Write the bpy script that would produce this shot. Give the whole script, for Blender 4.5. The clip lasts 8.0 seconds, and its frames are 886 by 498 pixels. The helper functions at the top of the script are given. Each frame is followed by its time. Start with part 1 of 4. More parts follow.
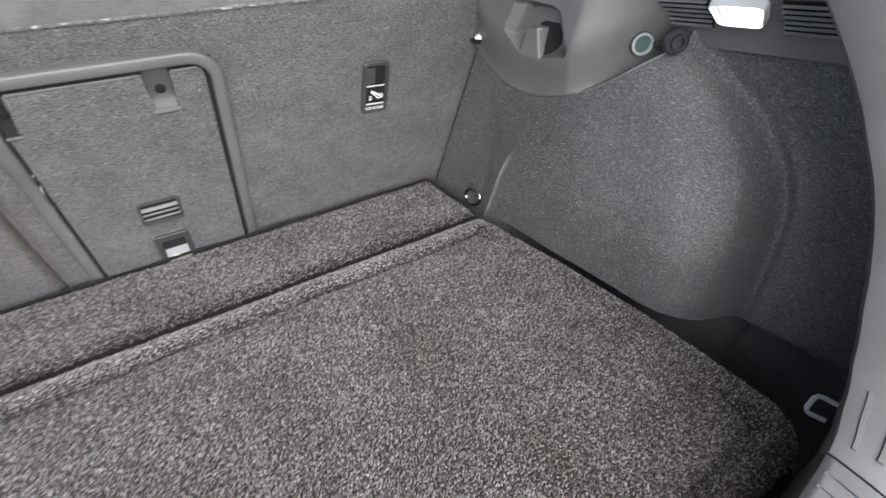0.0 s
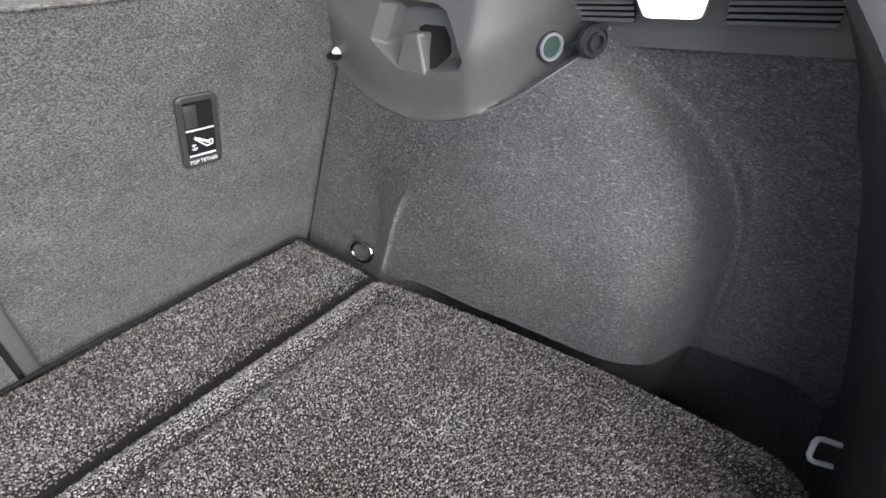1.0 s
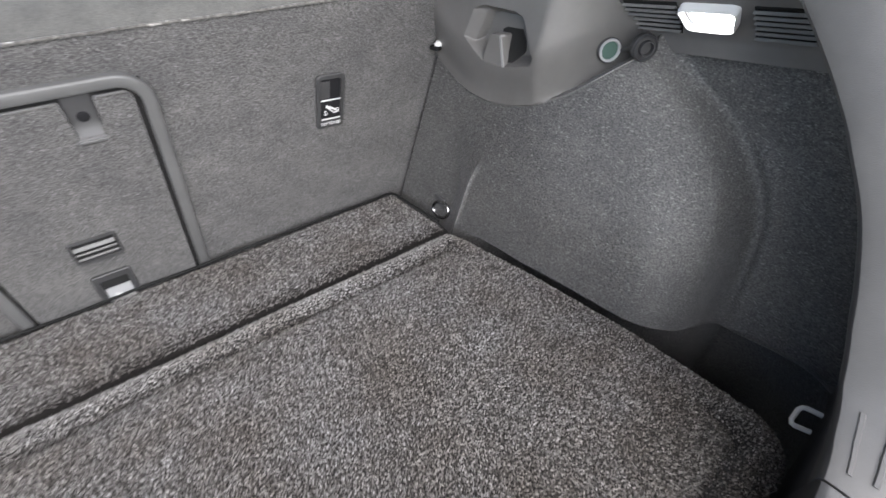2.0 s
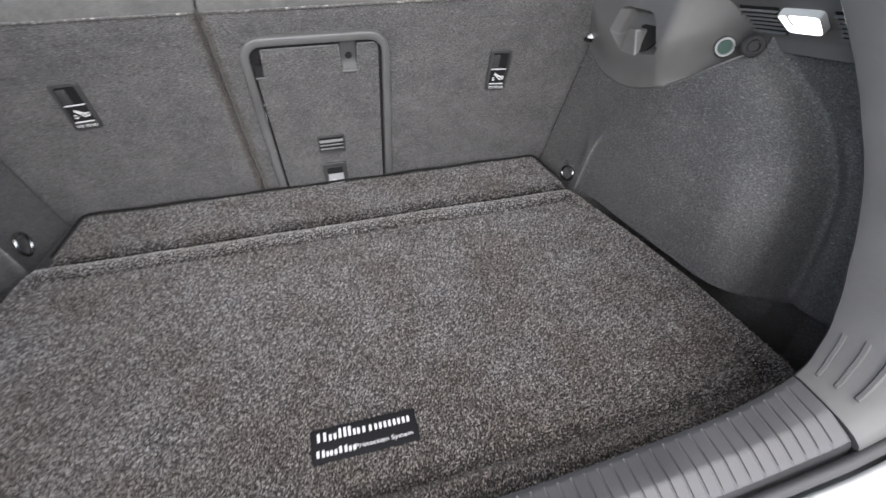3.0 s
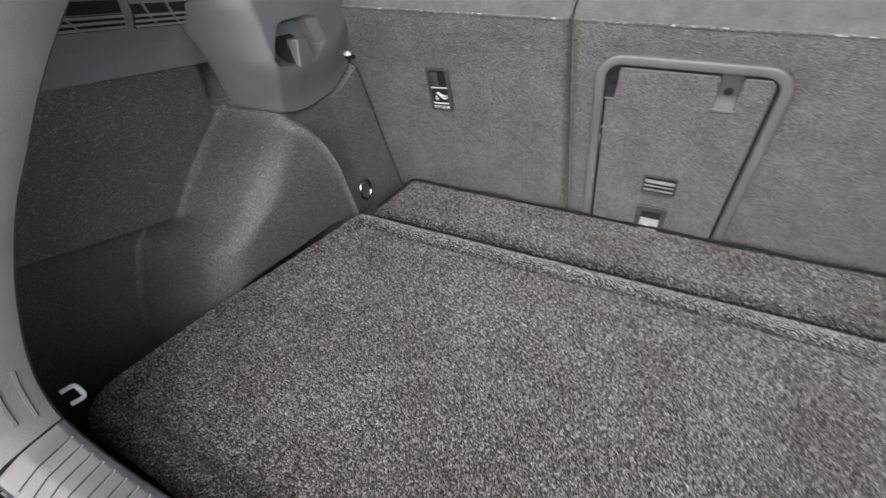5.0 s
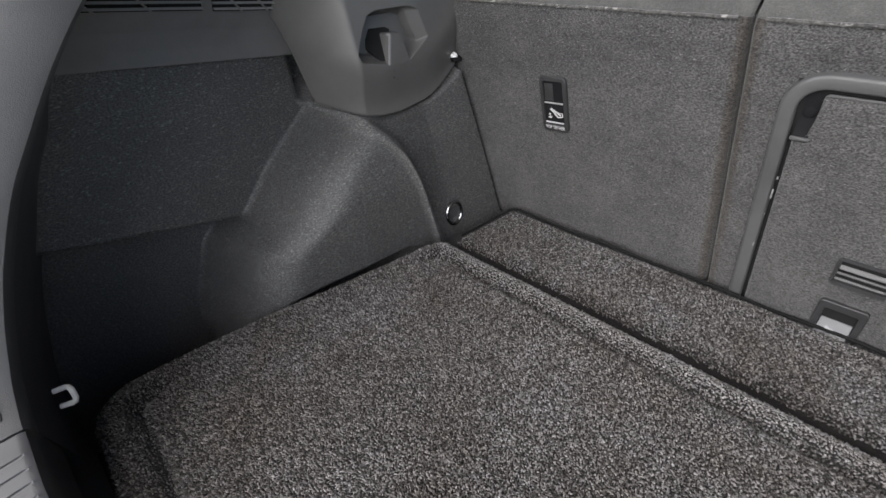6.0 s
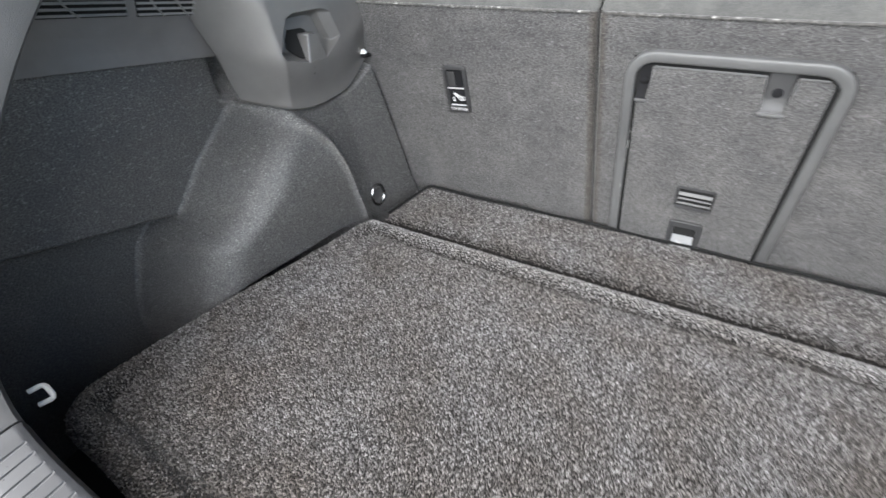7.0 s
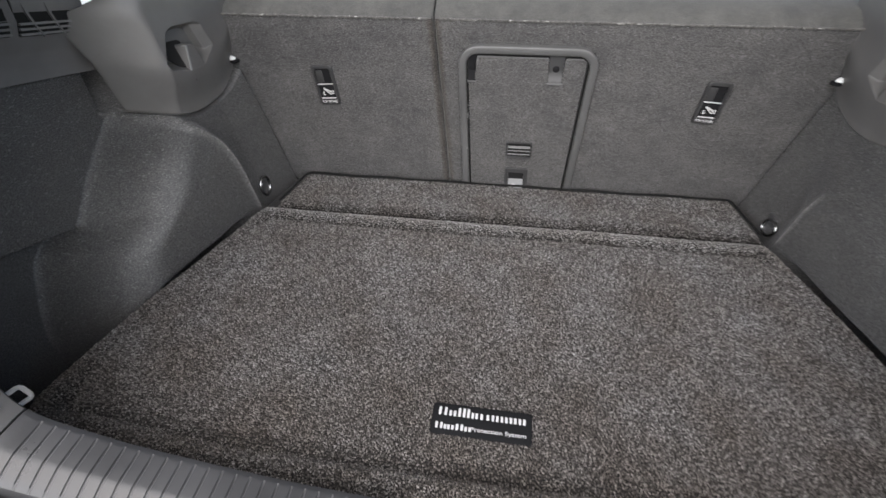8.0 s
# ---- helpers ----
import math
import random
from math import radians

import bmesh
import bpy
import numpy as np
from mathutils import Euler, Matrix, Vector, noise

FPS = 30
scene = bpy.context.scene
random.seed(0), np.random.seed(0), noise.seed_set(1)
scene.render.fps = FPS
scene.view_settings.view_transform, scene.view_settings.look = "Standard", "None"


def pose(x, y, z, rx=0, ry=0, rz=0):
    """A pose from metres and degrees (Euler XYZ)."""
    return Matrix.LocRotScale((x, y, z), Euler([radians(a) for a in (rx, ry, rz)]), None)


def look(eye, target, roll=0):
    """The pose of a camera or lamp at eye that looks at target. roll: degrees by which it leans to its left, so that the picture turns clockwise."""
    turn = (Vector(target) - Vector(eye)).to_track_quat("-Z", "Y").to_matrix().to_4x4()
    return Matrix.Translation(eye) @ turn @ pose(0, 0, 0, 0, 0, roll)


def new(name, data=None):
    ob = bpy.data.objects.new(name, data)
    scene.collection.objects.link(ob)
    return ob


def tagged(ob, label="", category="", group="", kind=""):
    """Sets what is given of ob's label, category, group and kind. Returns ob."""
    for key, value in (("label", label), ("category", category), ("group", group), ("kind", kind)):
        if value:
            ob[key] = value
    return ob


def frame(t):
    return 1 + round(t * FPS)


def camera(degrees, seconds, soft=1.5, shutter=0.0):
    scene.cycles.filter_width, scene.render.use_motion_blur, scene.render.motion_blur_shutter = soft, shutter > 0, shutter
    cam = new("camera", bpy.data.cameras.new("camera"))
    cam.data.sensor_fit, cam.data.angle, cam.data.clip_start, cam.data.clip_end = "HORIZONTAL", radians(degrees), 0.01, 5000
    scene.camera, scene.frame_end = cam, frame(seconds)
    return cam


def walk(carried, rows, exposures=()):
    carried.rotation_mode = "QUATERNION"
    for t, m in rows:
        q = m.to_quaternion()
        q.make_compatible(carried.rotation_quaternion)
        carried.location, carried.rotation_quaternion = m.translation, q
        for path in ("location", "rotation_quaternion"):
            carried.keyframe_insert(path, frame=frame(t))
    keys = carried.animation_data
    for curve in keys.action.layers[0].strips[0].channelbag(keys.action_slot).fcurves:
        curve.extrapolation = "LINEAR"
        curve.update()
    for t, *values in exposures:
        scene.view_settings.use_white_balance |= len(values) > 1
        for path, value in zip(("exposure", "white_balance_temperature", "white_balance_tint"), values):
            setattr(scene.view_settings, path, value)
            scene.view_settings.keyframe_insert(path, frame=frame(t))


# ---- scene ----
import functools

cam = camera(86.8, 8.0, shutter=0.3)
PATH = [
    (0, (0.055, 0.046, 0.513), (0.925, 1.274, -0.804), 3.5),
    (0.5, (0.108, 0.145, 0.474), (1.215, 1.208, -0.809), 5.0),
    (1, (0.155, 0.211, 0.453), (1.43, 1.115, -0.794), 5.9),
    (1.5, (0.132, 0.192, 0.467), (1.324, 1.178, -0.8), 5.5),
    (1.7, (0.114, 0.161, 0.488), (1.223, 1.194, -0.817), 4.9),
    (2.8, (0.018, -0.128, 0.551), (0.55, 1.29, -0.755), 1.7),
    (3, (0.008, -0.174, 0.552), (0.43, 1.283, -0.753), 0.9),
    (3.5, (0.012, -0.239, 0.564), (0.232, 1.257, -0.745), 0.2),
    (4, (0.006, -0.228, 0.568), (-0.01, 1.28, -0.745), -0.9),
    (4.5, (0.002, -0.155, 0.563), (-0.34, 1.307, -0.758), -2.4),
    (5, (0.008, -0.046, 0.544), (-0.715, 1.303, -0.743), -4.4),
    (5.2, (0.006, 0.0, 0.528), (-0.854, 1.291, -0.734), -4.6),
    (6.3, (-0.009, 0.143, 0.471), (-1.234, 1.172, -0.729), -7.5),
    (6.5, (0.0, 0.133, 0.474), (-1.183, 1.206, -0.731), -7.0),
    (7, (0.021, 0.006, 0.5), (-0.837, 1.327, -0.733), -5.0),
    (7.5, (0.012, -0.12, 0.533), (-0.487, 1.358, -0.719), -2.5),
    (8, (0.004, -0.203, 0.564), (-0.236, 1.323, -0.707), -0.9),
]
EXPOSURES = [(0.0, 2.3, 6580, 12), (1.5, 2.43, 6570, 12), (3, 1.97, 6560, 12), (4.0, 2.1, 6680, 12), (4.5, 2.34, 6700, 12), (5.2, 2.02, 6700, 12), (6.4, 1.54, 6600, 12), (7.0, 2.5, 6500, 9), (7.4, 2.52, 6500, 8), (8, 1.7, 6720, 12)]
walk(cam, [(t, look(eye, target, roll)) for t, eye, target, roll in PATH], EXPOSURES)

# ---- light: open shade, daylight through the tailgate opening ----
SUN_UP, SUN_TURN = 49.0, 186.0
world = bpy.data.worlds.new("sky")
scene.world = world
world.use_nodes = True
wn = world.node_tree.nodes
sky = wn.new("ShaderNodeTexSky")
sky.sky_type, sky.sun_disc = "NISHITA", False
sky.sun_elevation, sky.sun_rotation = radians(SUN_UP), radians(SUN_TURN)
world.node_tree.links.new(sky.outputs[0], wn["Background"].inputs[0])
wn["Background"].inputs[1].default_value = 0.08
sun_data = bpy.data.lights.new("sun", "SUN")
sun_data.energy, sun_data.angle, sun_data.color = 2.75, radians(110), (1.0, 0.975, 0.94)
sun = new("sun", sun_data)
sun.matrix_world = pose(0, -3, 6, 90 - SUN_UP, 0, 180 - SUN_TURN)


# ---- materials ----
def material(name, colour, rough=0.8, metal=0.0):
    m = bpy.data.materials.new(name)
    m.use_nodes = True
    b = m.node_tree.nodes["Principled BSDF"]
    b.inputs["Base Color"].default_value = (*colour, 1)
    b.inputs["Roughness"].default_value = rough
    b.inputs["Metallic"].default_value = metal
    return m


def node(m, kind, **inputs):
    n = m.node_tree.nodes.new(kind)
    for key, value in inputs.items():
        n.inputs[key].default_value = value
    return n


def link(m, a, b):
    m.node_tree.links.new(a, b)


def ramp(m, source, stops):
    r = m.node_tree.nodes.new("ShaderNodeValToRGB")
    while len(r.color_ramp.elements) < len(stops):
        r.color_ramp.elements.new(0.5)
    for e, (at, c) in zip(r.color_ramp.elements, stops):
        e.position, e.color = at, (*c, 1)
    link(m, source, r.inputs[0])
    return r


def mixed(m, a, b, factor, blend="MIX"):
    n = m.node_tree.nodes.new("ShaderNodeMix")
    n.data_type, n.blend_type = "RGBA", blend
    if isinstance(factor, float):
        n.inputs[0].default_value = factor
    else:
        link(m, factor, n.inputs[0])
    link(m, a, n.inputs[6])
    link(m, b, n.inputs[7])
    return n.outputs[2]


def place(m, scale=(1, 1, 1)):
    c = m.node_tree.nodes.new("ShaderNodeTexCoord")
    s = m.node_tree.nodes.new("ShaderNodeMapping")
    s.inputs["Scale"].default_value = scale
    link(m, c.outputs["Object"], s.inputs[0])
    return s.outputs[0]


def felt(name, dark, light, fleck, fleck_share, rough=0.95, stretch=(1, 1, 1), bump=0.4, grain=700, gloss=0.2, sheen=0.25):
    """Needled carpet: fibres, soft blotches and pale flecks."""
    m = material(name, light, rough)
    b = m.node_tree.nodes["Principled BSDF"]
    at = place(m, stretch)
    fine = node(m, "ShaderNodeTexNoise", Scale=grain, Detail=4.0, Roughness=0.7)
    link(m, at, fine.inputs["Vector"])
    broad = node(m, "ShaderNodeTexNoise", Scale=14.0, Detail=5.0, Roughness=0.78)
    link(m, at, broad.inputs["Vector"])
    tone = ramp(m, fine.outputs[0], [(0.41, dark), (0.59, light)])
    blot = ramp(m, broad.outputs[0], [(0.32, (0.7, 0.7, 0.71)), (0.68, (1.2, 1.19, 1.16))])
    colour = mixed(m, tone.outputs[0], blot.outputs[0], 1.0, "MULTIPLY")
    flecks = node(m, "ShaderNodeTexNoise", Scale=grain * 0.75, Detail=2.0)
    stretched = place(m, (stretch[0] * 0.7, stretch[1] * 0.7, stretch[2] * 1.4))
    link(m, stretched, flecks.inputs["Vector"])
    share = ramp(m, flecks.outputs[0], [(1 - fleck_share, (0, 0, 0)), (min(1.0, 1.06 - fleck_share), (1, 1, 1))])
    pale = m.node_tree.nodes.new("ShaderNodeRGB")
    pale.outputs[0].default_value = (*fleck, 1)
    colour = mixed(m, colour, pale.outputs[0], share.outputs[0])
    link(m, colour, b.inputs["Base Color"])
    relief = node(m, "ShaderNodeBump", Strength=bump, Distance=0.0012)
    link(m, fine.outputs[0], relief.inputs["Height"])
    link(m, relief.outputs[0], b.inputs["Normal"])
    b.inputs["Sheen Weight"].default_value = sheen
    b.inputs["Sheen Roughness"].default_value = 0.5
    b.inputs["Specular IOR Level"].default_value = gloss
    return m


def plastic(name, colour, rough=0.5, grain=900, bump=0.25):
    """Moulded plastic with a fine leather grain and faint scuffs."""
    m = material(name, colour, rough)
    b = m.node_tree.nodes["Principled BSDF"]
    at = place(m)
    cells = node(m, "ShaderNodeTexVoronoi", Scale=grain)
    link(m, at, cells.inputs["Vector"])
    relief = node(m, "ShaderNodeBump", Strength=bump, Distance=0.0006)
    link(m, cells.outputs["Distance"], relief.inputs["Height"])
    link(m, relief.outputs[0], b.inputs["Normal"])
    dust = node(m, "ShaderNodeTexNoise", Scale=9.0, Detail=6.0, Roughness=0.65)
    link(m, at, dust.inputs["Vector"])
    c = [tuple(v * k for v in colour) for k in (0.85, 1.15)]
    tone = ramp(m, dust.outputs[0], [(0.35, c[0]), (0.7, c[1])])
    link(m, tone.outputs[0], b.inputs["Base Color"])
    gloss = ramp(m, dust.outputs[0], [(0.3, (rough - 0.07,) * 3), (0.7, (rough + 0.1,) * 3)])
    link(m, gloss.outputs[0], b.inputs["Roughness"])
    return m


SEAT_FELT = felt("seat_felt", (0.03, 0.0296, 0.0294), (0.101, 0.0998, 0.0993), (0.148, 0.1464, 0.1456), 0.36, stretch=(0.85, 1, 1.1), grain=560, bump=0.6)
CLOTH = felt("top_cloth", (0.07, 0.07, 0.067), (0.105, 0.105, 0.101), (0.13, 0.13, 0.126), 0.3, grain=700, bump=0.2)
HEM = felt("worn_hem", (0.06, 0.058, 0.055), (0.13, 0.126, 0.12), (0.31, 0.302, 0.287), 0.38, grain=160)


def seam_dirt_and_line(m):
    """Brown dust ground into the felt along the seam between the seat backs, and the gap's dark line painted in."""
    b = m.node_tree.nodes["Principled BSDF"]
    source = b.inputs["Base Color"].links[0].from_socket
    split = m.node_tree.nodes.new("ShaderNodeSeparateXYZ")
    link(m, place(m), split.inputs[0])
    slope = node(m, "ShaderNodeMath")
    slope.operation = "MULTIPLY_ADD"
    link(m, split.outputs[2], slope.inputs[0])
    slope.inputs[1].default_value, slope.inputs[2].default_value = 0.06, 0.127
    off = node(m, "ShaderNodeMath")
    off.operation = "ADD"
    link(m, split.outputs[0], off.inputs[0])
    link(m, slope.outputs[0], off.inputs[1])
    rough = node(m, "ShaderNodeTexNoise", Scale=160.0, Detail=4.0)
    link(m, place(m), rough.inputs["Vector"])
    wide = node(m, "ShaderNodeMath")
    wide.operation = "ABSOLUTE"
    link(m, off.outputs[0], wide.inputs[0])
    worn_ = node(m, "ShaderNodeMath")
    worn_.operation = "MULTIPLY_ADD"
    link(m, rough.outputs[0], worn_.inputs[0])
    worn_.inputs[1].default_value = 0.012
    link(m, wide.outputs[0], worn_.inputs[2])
    # the first stop paints the dark line of the gap, the others dust
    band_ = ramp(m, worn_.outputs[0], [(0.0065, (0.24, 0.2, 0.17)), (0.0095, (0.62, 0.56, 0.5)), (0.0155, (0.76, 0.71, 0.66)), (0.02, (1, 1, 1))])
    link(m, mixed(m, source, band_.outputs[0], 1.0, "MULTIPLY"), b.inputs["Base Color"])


seam_dirt_and_line(SEAT_FELT)
SIDE_FELT = felt("side_felt", (0.004, 0.0039, 0.0038), (0.086, 0.0848, 0.0836), (0.15, 0.1482, 0.146), 0.38, rough=0.5, stretch=(1, 0.68, 1.15), grain=480, gloss=0.95, bump=1.0, sheen=0.12)
# paler felt carries the arch ridge's highlight as well as its rubbing
RIDGE_FELT = felt("ridge_felt", (0.04, 0.0395, 0.039), (0.15, 0.148, 0.146), (0.25, 0.2475, 0.244), 0.4, rough=0.7, grain=540, gloss=0.4, bump=0.6)
FLOOR_FELT = felt("floor_felt", (0.012, 0.012, 0.013), (0.03, 0.03, 0.032), (0.05, 0.05, 0.05), 0.25)
TRIM = plastic("grained_trim", (0.074, 0.073, 0.0725), 0.46)
COVER = plastic("cover_trim", (0.105, 0.102, 0.0985), 0.33)
BEZEL = plastic("dark_bezel", (0.032, 0.032, 0.033), 0.4)
# black for sheets that stand in for shade in gaps, slots and holes
SHADE_BLACK = material("shade_black", (0.004, 0.004, 0.004), 0.95)
BAND = plastic("band_trim", (0.14, 0.137, 0.134), 0.5)
SILL = plastic("sill_plastic", (0.037, 0.0375, 0.039), 0.33, grain=1500, bump=0.12)
FRAME = plastic("frame_plastic", (0.08, 0.08, 0.08), 0.36, grain=1400, bump=0.15)
DARK = plastic("dark_plastic", (0.055, 0.055, 0.057), 0.5)
RUBBER = plastic("rubber", (0.03, 0.03, 0.032), 0.6, grain=500)
STEEL = material("steel", (0.7, 0.7, 0.7), 0.34, 0.75)
ZINC = material("zinc", (0.72, 0.72, 0.7), 0.38, 0.2)
STICKER = material("sticker", (0.34, 0.345, 0.35), 0.4, 0.3)
CHROME = material("chrome", (0.33, 0.33, 0.33), 0.26, 1.0)
WHITE = material("white_plastic", (0.75, 0.75, 0.74), 0.45)
WIRE = material("painted_wire", (0.62, 0.6, 0.56), 0.5)
INK = material("white_print", (0.5, 0.5, 0.5), 0.7)
# pale tone for the frame's scuffs and for the hook edge's painted highlight
SCUFF_LIT = material("scuffs_and_lit_edge", (0.22, 0.22, 0.22), 0.6)
BLACK = material("black_patch", (0.007, 0.007, 0.008), 0.8)
BLACK.node_tree.nodes["Principled BSDF"].inputs["Specular IOR Level"].default_value = 0.2
SILVER = material("silver_sticker", (0.55, 0.56, 0.57), 0.35, 0.6)
PAINT = material("white_paint", (0.78, 0.78, 0.77), 0.2)
PAINT.node_tree.nodes["Principled BSDF"].inputs["Coat Weight"].default_value = 0.6
GREEN = material("socket_plug", (0.045, 0.085, 0.07), 0.4)
TARMAC = felt("tarmac", (0.03, 0.03, 0.03), (0.07, 0.07, 0.068), (0.14, 0.14, 0.13), 0.3, grain=120)
LENS = material("lamp_lens", (0.9, 0.9, 0.9), 0.3)
lens = LENS.node_tree.nodes["Principled BSDF"]
lens.inputs["Emission Color"].default_value = (0.95, 0.98, 1.0, 1)
lens.inputs["Emission Strength"].default_value = 3.5

PILE = material("carpet_pile", (0.1, 0.095, 0.09), 0.95)
pb = PILE.node_tree.nodes["Principled BSDF"]
geo = PILE.node_tree.nodes.new("ShaderNodeNewGeometry")
yarn = ramp(PILE, geo.outputs["Random Per Island"], [(0.0, (0.043, 0.0402, 0.0383)), (0.35, (0.096, 0.0925, 0.09)), (0.6, (0.158, 0.1536, 0.1508)), (0.85, (0.228, 0.2234, 0.2203)), (1.0, (0.325, 0.3206, 0.3175))])
patch = node(PILE, "ShaderNodeTexNoise", Scale=9.0, Detail=5.0, Roughness=0.6)
link(PILE, place(PILE), patch.inputs["Vector"])
worn = ramp(PILE, patch.outputs[0], [(0.33, (0.82, 0.775, 0.73)), (0.67, (1.12, 1.13, 1.145))])
clump = node(PILE, "ShaderNodeTexNoise", Scale=230.0, Detail=4.0, Roughness=0.7)
link(PILE, place(PILE), clump.inputs["Vector"])
clumps = ramp(PILE, clump.outputs[0], [(0.35, (0.6, 0.585, 0.57)), (0.65, (1.33, 1.335, 1.34))])
tone = mixed(PILE, yarn.outputs[0], worn.outputs[0], 1.0, "MULTIPLY")
# dirt and light falloff painted together: browner by the sill, paler further in
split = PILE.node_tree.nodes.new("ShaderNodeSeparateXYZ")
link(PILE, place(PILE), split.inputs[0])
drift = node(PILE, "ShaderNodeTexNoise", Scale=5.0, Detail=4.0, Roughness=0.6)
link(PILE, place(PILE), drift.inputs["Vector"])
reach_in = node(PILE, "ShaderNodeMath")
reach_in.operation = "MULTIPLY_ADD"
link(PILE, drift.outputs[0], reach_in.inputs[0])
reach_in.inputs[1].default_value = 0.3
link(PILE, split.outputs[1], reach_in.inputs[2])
dirt_and_falloff = ramp(PILE, reach_in.outputs[0], [(0.2, (0.86, 0.825, 0.79)), (0.38, (0.97, 0.965, 0.96)), (0.6, (1.12, 1.125, 1.13))])
tone = mixed(PILE, tone, dirt_and_falloff.outputs[0], 1.0, "MULTIPLY")
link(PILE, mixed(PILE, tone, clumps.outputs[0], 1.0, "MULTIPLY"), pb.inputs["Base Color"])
pb.inputs["Specular IOR Level"].default_value = 0.2
# hem's paler yarn also paints in how its flattened nap catches light
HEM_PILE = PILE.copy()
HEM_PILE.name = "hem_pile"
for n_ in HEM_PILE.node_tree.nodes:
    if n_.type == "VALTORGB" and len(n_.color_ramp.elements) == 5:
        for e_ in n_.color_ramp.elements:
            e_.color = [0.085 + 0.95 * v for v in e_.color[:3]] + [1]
# near-black so that the bare groove before the flap reads as shadow
BACKING = felt("mat_backing", (0.008, 0.0075, 0.007), (0.02, 0.018, 0.017), (0.04, 0.04, 0.04), 0.2)


# ---- building helpers ----
def thing(name, label, category, at=(0, 0, 0), group="", kind=""):
    ob = new(name)
    ob.location = at
    return tagged(ob, label, category, group, kind)


def mesh_of(name, bm, mat, smooth=True):
    me = bpy.data.meshes.new(name)
    bmesh.ops.recalc_face_normals(bm, faces=bm.faces)
    bm.to_mesh(me)
    bm.free()
    me.materials.append(mat)
    for p in me.polygons:
        p.use_smooth = smooth
    return me


def sharp(me, degrees=40):
    me.set_sharp_from_angle(angle=radians(degrees))
    return me


def part(name, bm, mat, parent, label="", degrees=40):
    """Links a bmesh, in world coordinates, as one mesh under a thing or a part."""
    ob = new(name, sharp(mesh_of(name, bm, mat), degrees))
    if parent:
        bpy.context.view_layer.update()
        ob.parent = parent
        ob.matrix_parent_inverse = parent.matrix_world.inverted()
    return tagged(ob, label)


def grid_sheet(points, thick=(0, 0, 0)):
    """A sheet from rows of points; thick: the offset of its closed back."""
    bm = bmesh.new()
    rows = [[bm.verts.new(p) for p in row] for row in points]
    h, w = len(rows), len(rows[0])
    for i in range(h - 1):
        for j in range(w - 1):
            bm.faces.new((rows[i][j], rows[i][j + 1], rows[i + 1][j + 1], rows[i + 1][j]))
    if any(thick):
        t = Vector(thick)
        back = [[bm.verts.new(v.co + t) for v in row] for row in rows]
        for i in range(h - 1):
            for j in range(w - 1):
                bm.faces.new((back[i][j], back[i + 1][j], back[i + 1][j + 1], back[i][j + 1]))
        rim = [(rows[0][j], back[0][j]) for j in range(w)] + [(rows[i][-1], back[i][-1]) for i in range(1, h)]
        rim += [(rows[-1][j], back[-1][j]) for j in range(w - 2, -1, -1)] + [(rows[i][0], back[i][0]) for i in range(h - 2, 0, -1)]
        for (a, b), (c, d) in zip(rim, rim[1:] + rim[:1]):
            bm.faces.new((a, b, d, c))
    return bm


def box(sx, sy, sz, m=Matrix(), bevel=0.0, segments=2):
    bm = bmesh.new()
    bmesh.ops.create_cube(bm, size=1, matrix=Matrix.Diagonal((sx, sy, sz, 1)))
    if bevel:
        bmesh.ops.bevel(bm, geom=bm.edges[:], offset=bevel, segments=segments, affect="EDGES", profile=0.5)
    bm.transform(m)
    return bm


def rounded(w, h, r, n=5):
    """Corners of a rounded rectangle, anticlockwise, about the origin."""
    out = []
    for cx, cy, a in ((w / 2 - r, h / 2 - r, 0), (-w / 2 + r, h / 2 - r, 90), (-w / 2 + r, -h / 2 + r, 180), (w / 2 - r, -h / 2 + r, 270)):
        out += [(cx + r * math.cos(radians(a + 90 * k / n)), cy + r * math.sin(radians(a + 90 * k / n))) for k in range(n + 1)]
    return out


def loft(rings, m=Matrix(), caps=(True, True)):
    """Joins rings of equal length, in order; caps close the first and the last."""
    bm = bmesh.new()
    made = [[bm.verts.new(p) for p in ring] for ring in rings]
    n = len(made[0])
    for a, b in zip(made, made[1:]):
        for k in range(n):
            bm.faces.new((a[k], a[(k + 1) % n], b[(k + 1) % n], b[k]))
    if caps[0]:
        bm.faces.new(made[0])
    if caps[1]:
        bm.faces.new(made[-1])
    bm.transform(m)
    return bm


def slab(outline, low, high, m=Matrix(), round_=0.0):
    """A plate with this outline between two heights, its upper edge eased."""
    cx, cy = (sum(p[k] for p in outline) / len(outline) for k in (0, 1))
    rings = [[(x, y, low) for x, y in outline], [(x, y, high - round_) for x, y in outline]]
    if round_:
        big = max(abs(p[0] - cx) for p in outline), max(abs(p[1] - cy) for p in outline)
        for a in (45, 90):
            d = round_ * (1 - math.cos(radians(a)))
            rings.append([(cx + (x - cx) * (1 - d / big[0]), cy + (y - cy) * (1 - d / big[1]), high - round_ + round_ * math.sin(radians(a))) for x, y in outline])
    return loft(rings, m)


